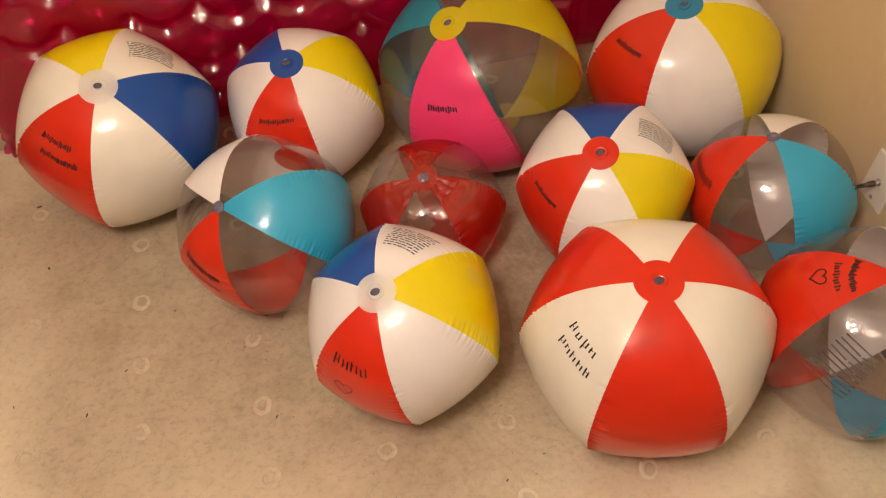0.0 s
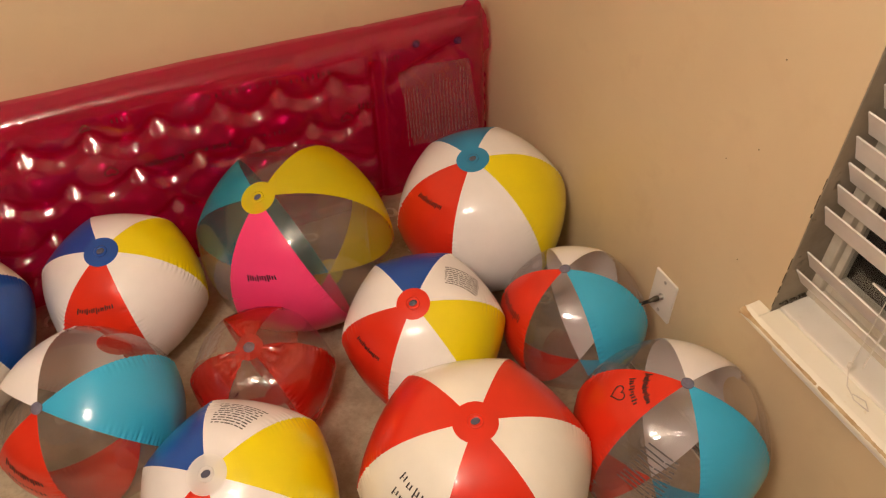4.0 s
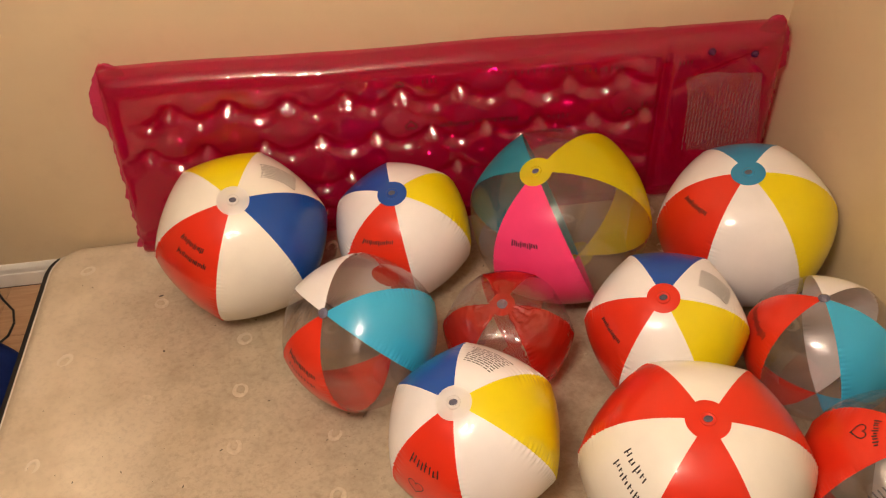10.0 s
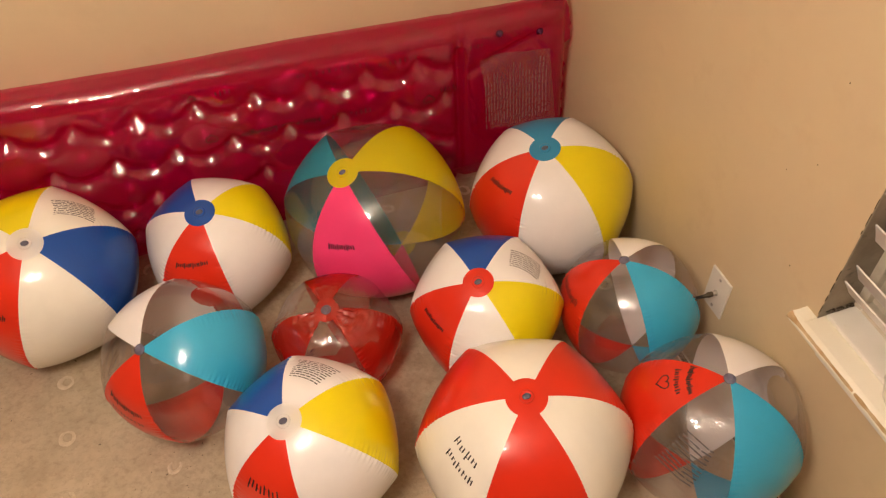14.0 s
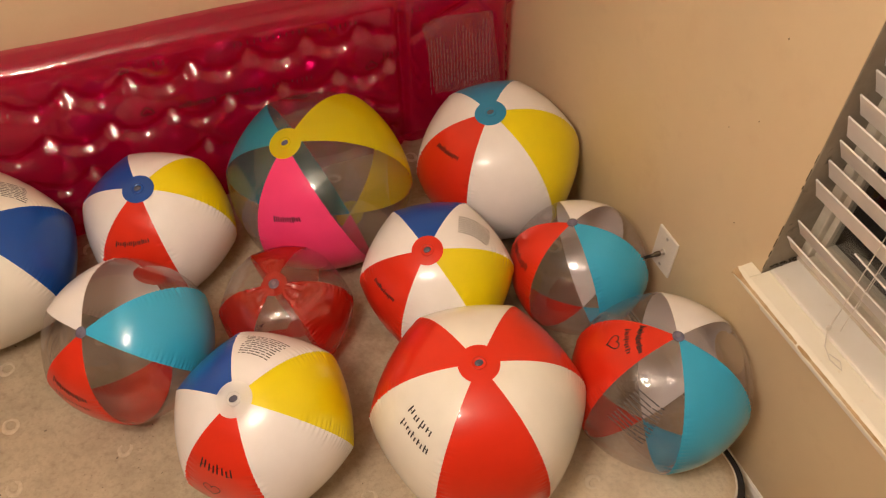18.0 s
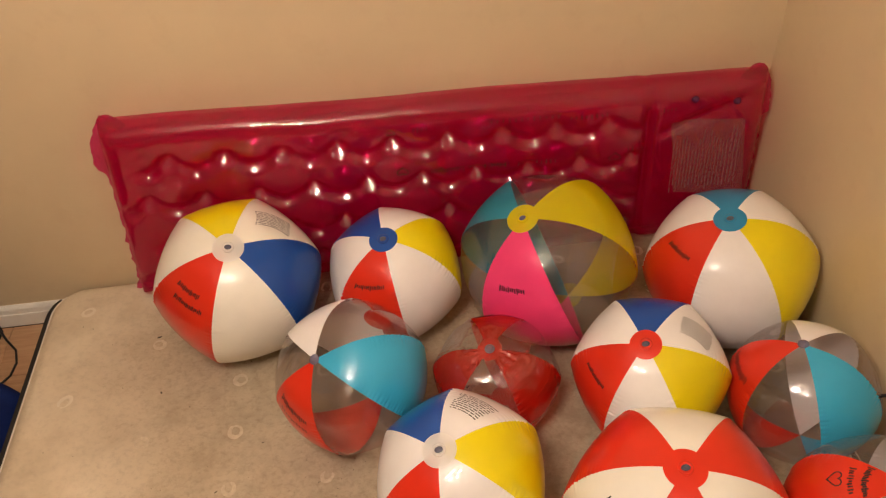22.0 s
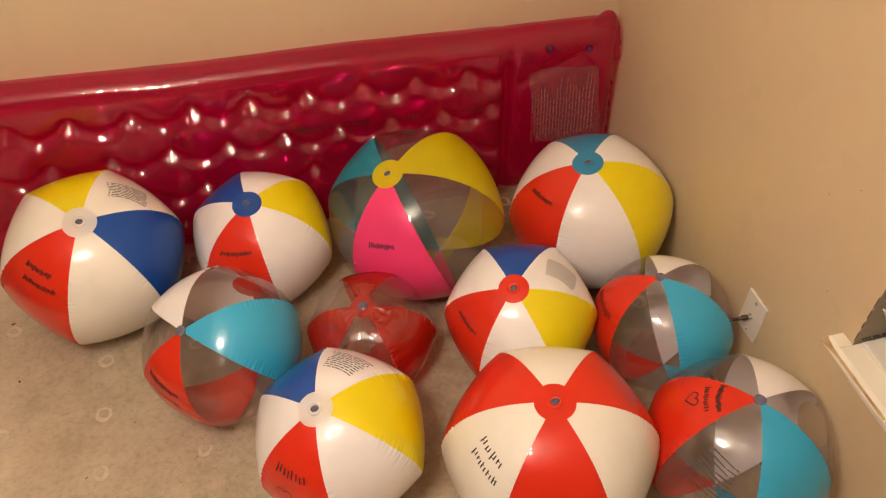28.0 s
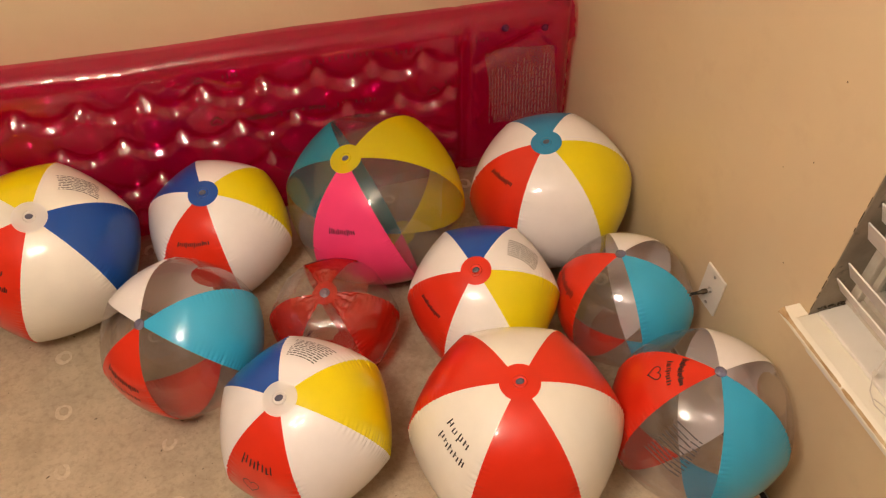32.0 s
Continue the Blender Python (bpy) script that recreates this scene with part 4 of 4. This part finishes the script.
def scribble(ball, a, b, height, n, seed):
    """Thin upright bars in a row, in place of a handwritten name."""
    r = random.Random(seed)
    out = []
    span = math.radians(abs(b[1] - a[1])) * ball.r * math.sin(radians(a[0]))
    n2 = n * 2
    w = 0.0029 / max(span, 0.01)
    for k in range(n2):
        t = (k + 0.3 + r.uniform(-0.12, 0.12)) / n2
        h = height * (r.uniform(0.5, 0.7) if k % 4 else r.uniform(0.8, 1.0)) / 2
        o = r.uniform(-0.1, 0.1) * math.degrees(height / ball.r)
        p = lambda s: (a[0] + (b[0] - a[0]) * s + o, a[1] + (b[1] - a[1]) * s)
        out.append(bar_on(ball, p(t), p(t + w), h, 1))
        if k % 2 == 0:
            q = (a[0] + (b[0] - a[0]) * t + o * 3, a[1] + (b[1] - a[1]) * t), (a[0] + (b[0] - a[0]) * (t + 0.75 / n2) + o * 3, a[1] + (b[1] - a[1]) * (t + 0.75 / n2))
            out.append(bar_on(ball, q[0], q[1], 0.0008, 1))
    return joined(out)


def print_block(ball, theta, phi, wide, tall, rows, seed, angle=0.0, run=(0.05, 0.22), thick=0.21):
    """Lines of unreadable small print round (theta, phi) degrees, wide by tall metres."""
    r = random.Random(seed)
    out = []
    for k in range(rows):
        y = (k + 0.5) / rows - 0.5
        x = -0.5 + r.uniform(0, 0.06)
        while x < 0.47:
            w = min(r.uniform(*run), 0.5 - x)
            quad = []
            for dx, dy in ((x, y - thick / rows), (x + w, y - thick / rows), (x + w, y + thick / rows), (x, y + thick / rows)):
                u, v = dx * wide, dy * tall
                ca, sa = math.cos(radians(angle)), math.sin(radians(angle))
                u, v = u * ca - v * sa, u * sa + v * ca
                th = radians(theta) + v / ball.r
                quad.append(ball.at(th, radians(phi) + u / (ball.r * math.sin(radians(theta))), 0.0009))
            bm = bmesh.new()
            bm.faces.new([bm.verts.new(p) for p in quad])
            out.append(bm)
            x += w + r.uniform(0.02, 0.05)
    return joined(out)


def beach_ball(label, ball, mats, cap, cap_angle, valve, group="beach balls on the mattress"):
    """A ball of six panels with pole caps and an air valve, resting on the mattress."""
    top = thing("beach_ball", label, "beach ball", (ball.c.x, ball.c.y, TOP), group)
    b2 = Ball((0, 0, ball.c.z), ball.r, (0, 0, 1), 0, ball.hexy, ball.flat, ball.crumple)
    b2.turn, b2.spin = ball.turn, ball.spin
    panels = []
    for k in range(6):
        p0 = ball.spin + k * math.pi / 3

        def f(a, b, p0=p0):
            edge = a - 0.145 * math.sin(math.tau * a)
            return b2.at(0.012 + b * (math.pi - 0.024), p0 + edge * math.pi / 3)
        panels.append(part("panel", grid(18, 190, f), mats[k], top, smooth=True))
    for end in (0, 1):
        if cap is None:
            break
        ca = radians(cap_angle)

        def g(a, b, end=end):
            th = 0.004 + b * ca
            return b2.at(th if not end else math.pi - th, -a * math.tau if not end else a * math.tau, 0.0012)
        part("cap", grid(36, 5, g), cap, top, smooth=True)
    pole = b2.at(0.0005, 0.0)
    m = Matrix.Translation(pole) @ ball.turn.to_4x4()
    if valve == "plug":
        part("valve", moved(lathe([(0.0115, 0.0008), (0.0115, 0.0026), (0.0100, 0.0036), (0.0072, 0.0036), (0.0066, 0.0052), (0.004, 0.0056), (0.001, 0.0050)], 24), m), VALVE_GREY, top, "smoky clear air valve", True)
    else:
        v = part("valve", moved(lathe([(0.0135, 0.0005), (0.0135, 0.0024), (0.0115, 0.0034), (0.0085, 0.0032), (0.0078, 0.0022)], 24), m), cap, top, "round valve collar", True)
        part("valve_hole", moved(lathe([(0.0072, 0.0022), (0.0072, 0.0028), (0.003, 0.0031), (0.0008, 0.0026)], 18), m @ Matrix.Diagonal((1.15, 0.85, 1, 1))), VALVE_DARK, v, "dark valve opening", True)
    return top, b2, panels


VALVE_DARK = material("dark_valve", (0.085, 0.085, 0.125), 0.3)
W, R_, B_, Y, S_, T_, C_ = WHITE_V, RED_V, BLUE_V, YELLOW_V, SKY_V, TEAL_V, CLEAR_V


def named(top, shape, *rows):
    for k, (a, b, h, n) in enumerate(rows):
        part("marker_bar", scribble(shape, a, b, h, n, k + n * 7 + int(abs(a[1]))), INK, top, "black marker handwriting")["kind"] = "stuff"


b1, s1, p1 = beach_ball("white, blue, yellow and red vinyl beach ball with a milky cap", Ball((-1.421, -0.280, 0.198), 0.205, (0.096, -0.368, 0.925), -105.8), (CREAM_V, B_, CREAM_V, Y, CREAM_V, R_), CAP_CLEAR, 10.5, "hole")
named(b1, s1, ((40.5, -153), (38.7, -123), 0.016, 7), ((49.5, -148), (47.9, -116), 0.016, 9))
part("care_print", print_block(s1, 40.5, 40, 0.092, 0.058, 9, 1, -42, (0.06, 0.25), 0.20), PRINT, b1, "grey block of unreadable small print")["kind"] = "stuff"

b2_, s2, p2 = beach_ball("white, yellow, blue and red vinyl beach ball with a blue cap", Ball((-1.030, -0.287, 0.166), 0.171, (-0.107, -0.224, 0.969), -85.7), (W, Y, W, B_, W, R_), BLUE_V, 12.0, "hole")
named(b2_, s2, ((45.5, -135), (41.3, -97.5), 0.014, 8))

b3, s3, p3 = beach_ball("clear beach ball with pink, yellow and teal panels, yellow cap", Ball((-0.647, -0.334, 0.200), 0.219, (-0.356, -0.193, 0.915), -84.9, 0.45, 0.076), (C_, FILM_YELLOW, C_, FILM_TEAL, C_, PINK_V), FILM_YELLOW, 10.5, "hole")
named(b3, s3, ((47, -130.5), (48.5, -107.7), 0.018, 6))
part("care_print", print_block(s3, 42, 62, 0.05, 0.03, 3, 4, 10), INK, b3, "dark lines of unreadable print")["kind"] = "stuff"

b4, s4, p4 = beach_ball("white, yellow, red and light blue vinyl beach ball in the corner", Ball((-0.212, -0.423, 0.188), 0.2005, (-0.203, -0.079, 0.976), -135.9, 0.55, 0.067), (W, Y, W, S_, W, R_), SKY_V, 11.0, "hole")
named(b4, s4, ((43, 174.8), (39.7, 206.6), 0.015, 8))

b5, s5, p5 = beach_ball("clear beach ball with turquoise, white and red panels tilted over", Ball((-1.149, -0.598, 0.167), 0.1735, (-0.394, -0.333, 0.857), -109.2, 0.3, 0.08), (C_, T_, C_, W, C_, R_), None, 8, "plug")
named(b5, s5, ((41.9, -159.5), (48.3, -120), 0.018, 8), ((52, -157), (58, -122), 0.012, 5))

b6, s6, p6 = beach_ball("half-deflated clear beach ball with sheer red panels", Ball((-0.818, -0.605, 0.112), 0.144, (-0.138, -0.155, 0.978), 165.2, 0.45, 0.12, 0.0042), (FILM_RED, C_, FILM_RED, C_, FILM_RED, C_), FILM_RED, 12.0, "plug")
part("care_print", print_block(s6, 52, 90, 0.05, 0.012, 2, 9), INK, b6, "dark line of unreadable print")["kind"] = "stuff"

b7, s7, p7 = beach_ball("white, yellow, blue and red vinyl beach ball with a red cap", Ball((-0.488, -0.689, 0.173), 0.168, (-0.237, -0.252, 0.938), -139.0), (W, Y, W, B_, W, R_), RED_V, 11.5, "hole")
named(b7, s7, ((48.2, 174.7), (45.6, 206.8), 0.012, 8))
part("care_print", print_block(s7, 43, 8, 0.080, 0.056, 9, 2, -48, (0.05, 0.20), 0.22), PRINT, b7, "grey block of unreadable small print")["kind"] = "stuff"

b8, s8, p8 = beach_ball("white, yellow, blue and red vinyl beach ball with a clear cap", Ball((-0.935, -0.894, 0.174), 0.174, (-0.236, -0.179, 0.955), -99.8), (W, Y, W, B_, W, R_), CAP_CLEAR, 11.5, "hole")
named(b8, s8, ((43.5, -149), (46.0, -115.9), 0.026, 4))
part("care_print", print_block(s8, 42, 52, 0.080, 0.066, 10, 3, 4, (0.05, 0.20), 0.21), PRINT, b8, "grey block of unreadable small print")["kind"] = "stuff"
part("drawn_heart", ribbon(heart(0.036), 0.0018, lambda a, b: s8.at(radians(63.4) - b / s8.r, radians(-137) + a / (s8.r * 0.9), 0.001)), INK, b8, "heart drawn in black marker")

b9, s9, p9 = beach_ball("large red and white vinyl beach ball with a red cap", Ball((-0.543, -1.036, 0.186), 0.207, (-0.067, -0.065, 0.996), -136.0, 0.62, 0.068), (R_, CREAM_V, R_, CREAM_V, R_, CREAM_V), RED_V, 11.0, "hole")
named(b9, s9, ((42.5, -176.5), (43.7, -149), 0.020, 4), ((51.0, -174.5), (53, -146), 0.018, 5))

b10, s10, p10 = beach_ball("clear beach ball with turquoise, white and red panels by the outlet", Ball((-0.173, -0.776, 0.151), 0.157, (-0.175, 0.12, 0.977), -160.9, 0.25), (C_, T_, C_, W, C_, R_), None, 8, "plug")
named(b10, s10, ((57.2, 145), (54.1, 187), 0.020, 8))

b11, s11, p11 = beach_ball("clear beach ball with turquoise, white and red panels by the window", Ball((-0.174, -1.113, 0.168), 0.181, (-0.009, -0.02, 1.0), -173.6, 0.2, 0.064), (C_, T_, C_, W, C_, R_), None, 8, "plug")
for _a, _b_, _h, _n in (((22.5, 130), (26.0, 178), 0.014, 8), ((30.7, 138), (33, 172), 0.013, 5)):
    part("marker_bar", scribble(s11, _a, _b_, _h, _n, _n), INK, b11, "black marker handwriting")["kind"] = "stuff"
part("drawn_heart", ribbon(heart(0.030), 0.0024, lambda a, b: s11.at(radians(40.0) - b / s11.r, radians(153.5) + a / (s11.r * 0.64), 0.001)), INK, b11, "heart drawn in black marker")
part("care_print", print_block(s11, 58, -146, 0.075, 0.095, 10, 6, 12, (0.35, 0.9), 0.15), PRINT, b11, "grey lines of unreadable small print")["kind"] = "stuff"

# ---- black shelf, bags and cord beside the mattress ----
shelf = thing("metal_shelf", "black square-tube metal shelf standing against the wall", "shelf", (-2.238, 0, 0))
for x, y in ((0.0, -0.045), (0.0, -0.245), (-0.80, -0.045), (-0.80, -0.245)):
    part("post", boxed(x - 0.020, x + 0.012, y - 0.016, y + 0.016, 0.0, 1.10, bevel=0.002), FRAME_BLACK, shelf)
for z in (0.0, 0.42, 1.06):
    for y in (-0.045, -0.245):
        part("rail", boxed(-0.78, -0.0205, y - 0.0155, y + 0.0155, z + 0.001, z + 0.036, bevel=0.002), FRAME_BLACK, shelf)
    for x in (0.0, -0.80):
        part("end_rail", boxed(x - 0.019, x + 0.0115, -0.2285, -0.0615, z + 0.001, z + 0.032, bevel=0.002), FRAME_BLACK, shelf)
for z in (0.42, 1.06):
    part("shelf_board", boxed(-0.815, -0.022, -0.262, -0.030, z + 0.0365, z + 0.052, bevel=0.002), BOARD_BLACK, shelf, "black shelf board")


def heap(nu, nv, rx, ry, height, seed, power=1.6, fold=0.02, freq=6.0):
    """A slumped soft heap with folds; closed below."""
    bm = bmesh.new()
    rings = []
    for j in range(nv + 1):
        t = j / nv
        ring = []
        for i in range(nu):
            a = i * math.tau / nu
            w = 1 + 0.16 * noise.noise(Vector((math.cos(a) * 1.4, math.sin(a) * 1.4, seed)))
            rr = math.sin(t * math.pi / 2) ** 0.8
            x, y = rx * rr * w * math.cos(a), ry * rr * w * math.sin(a)
            n = noise.noise(Vector((x * freq, y * freq, seed))) + 0.5 * noise.noise(Vector((x * freq * 2.7, y * freq * 2.2, seed + 3)))
            ridge = 1 - abs(noise.noise(Vector((x * freq * 1.3 + y * 4, y * freq * 0.5, seed + 9)))) * 2
            z = height * (1 - rr ** (power * 2)) + (fold * n + fold * 0.7 * ridge) * (1 - rr ** 6) * 1.2
            ring.append(bm.verts.new((x, y, max(z, 0.003) if j < nv else 0.0)))
        rings.append(ring)
    for q, r in zip(rings, rings[1:]):
        for i in range(nu):
            bm.faces.new((q[i], r[i], r[(i + 1) % nu], q[(i + 1) % nu]))
    bm.faces.new(rings[-1][::-1])
    bmesh.ops.remove_doubles(bm, verts=bm.verts, dist=0.0005)
    bmesh.ops.recalc_face_normals(bm, faces=bm.faces)
    return bm


sack = thing("blue_bag", "crumpled royal blue nylon bag on the floor", "bag", (-2.30, -0.395, 0))
part("body", heap(120, 50, 0.255, 0.155, 0.185, 2.0, 1.6, 0.060, 5.0), BLUE_CLOTH, sack, smooth=True)
part("drawstring", tube([(0.20, 0.035, 0.045), (0.235, 0.05, 0.02), (0.262, 0.085, 0.008), (0.272, 0.125, 0.006), (0.285, 0.15, 0.006)], 0.0055, 8), BLACK, sack, "dark drawstring cord", True)
bag = thing("black_bag", "slumped black fabric bag with a ribbed strap on the floor", "bag", (-2.245, -0.715, 0))
part("body", heap(80, 34, 0.212, 0.260, 0.17, 7.0, 2.2, 0.020), BLACK_CLOTH, bag, smooth=True)
GREY_TEETH = material("grey_teeth", (0.10, 0.10, 0.10), 0.35)
_bars = []
for k in range(9):
    for q in range(3):
        _b = boxed(-0.0018, 0.0018, -0.0018, 0.0018, 0.0, 0.018)
        _bars.append(moved(_b, pose(0.115 + 0.0085 * k, 0.0 + 0.008 * q + 0.0055 * k, 0.158 - 0.0035 * k, 12 * (q - 1), 8, 0)))
part("brush_bristles", joined(_bars), GREY_TEETH, bag, "row of short grey bristles")
part("strap", tube([(0.110, 0.004, 0.153), (0.15, 0.030, 0.145), (0.195, 0.058, 0.125)], 0.010, 8), BLACK, bag, "black handle under the bristles", True)
solo("floor_cord", tube([(-2.250, -0.022, 0.10), (-2.228, -0.040, 0.03), (-2.205, -0.070, 0.005), (-2.165, -0.115, 0.0045), (-2.150, -0.165, 0.0045), (-2.155, -0.210, 0.0045), (-2.185, -0.250, 0.0045), (-2.225, -0.27, 0.0045)], 0.0035, 8), BLACK, "thin black power cord looping on the floor", "cord", smooth=True)

# ---- floor planks ----
_PLANKS = {}
for row in range(28):
    y1 = -0.016 - 0.192 * row
    y0 = max(y1 - 0.1905, ROOM_Y)
    x = ROOM_X - (0.37 * row) % 1.2
    while x < 0.0:
        a, b = max(x, ROOM_X), min(x + 1.2, 0.0)
        if b - a > 0.02 and y1 - y0 > 0.02:
            key = (round(b - a, 3), round(y1 - y0, 3))
            if key not in _PLANKS:
                _PLANKS[key] = mesh_from(boxed(0.0, b - a - 0.0015, 0.0, y1 - y0, -0.009, 0.0, bevel=0.0012), "plank", PLANK)
            ob = new("plank", _PLANKS[key])
            ob.parent = floor
            ob.location = (a, y0, 0)
        x += 1.2
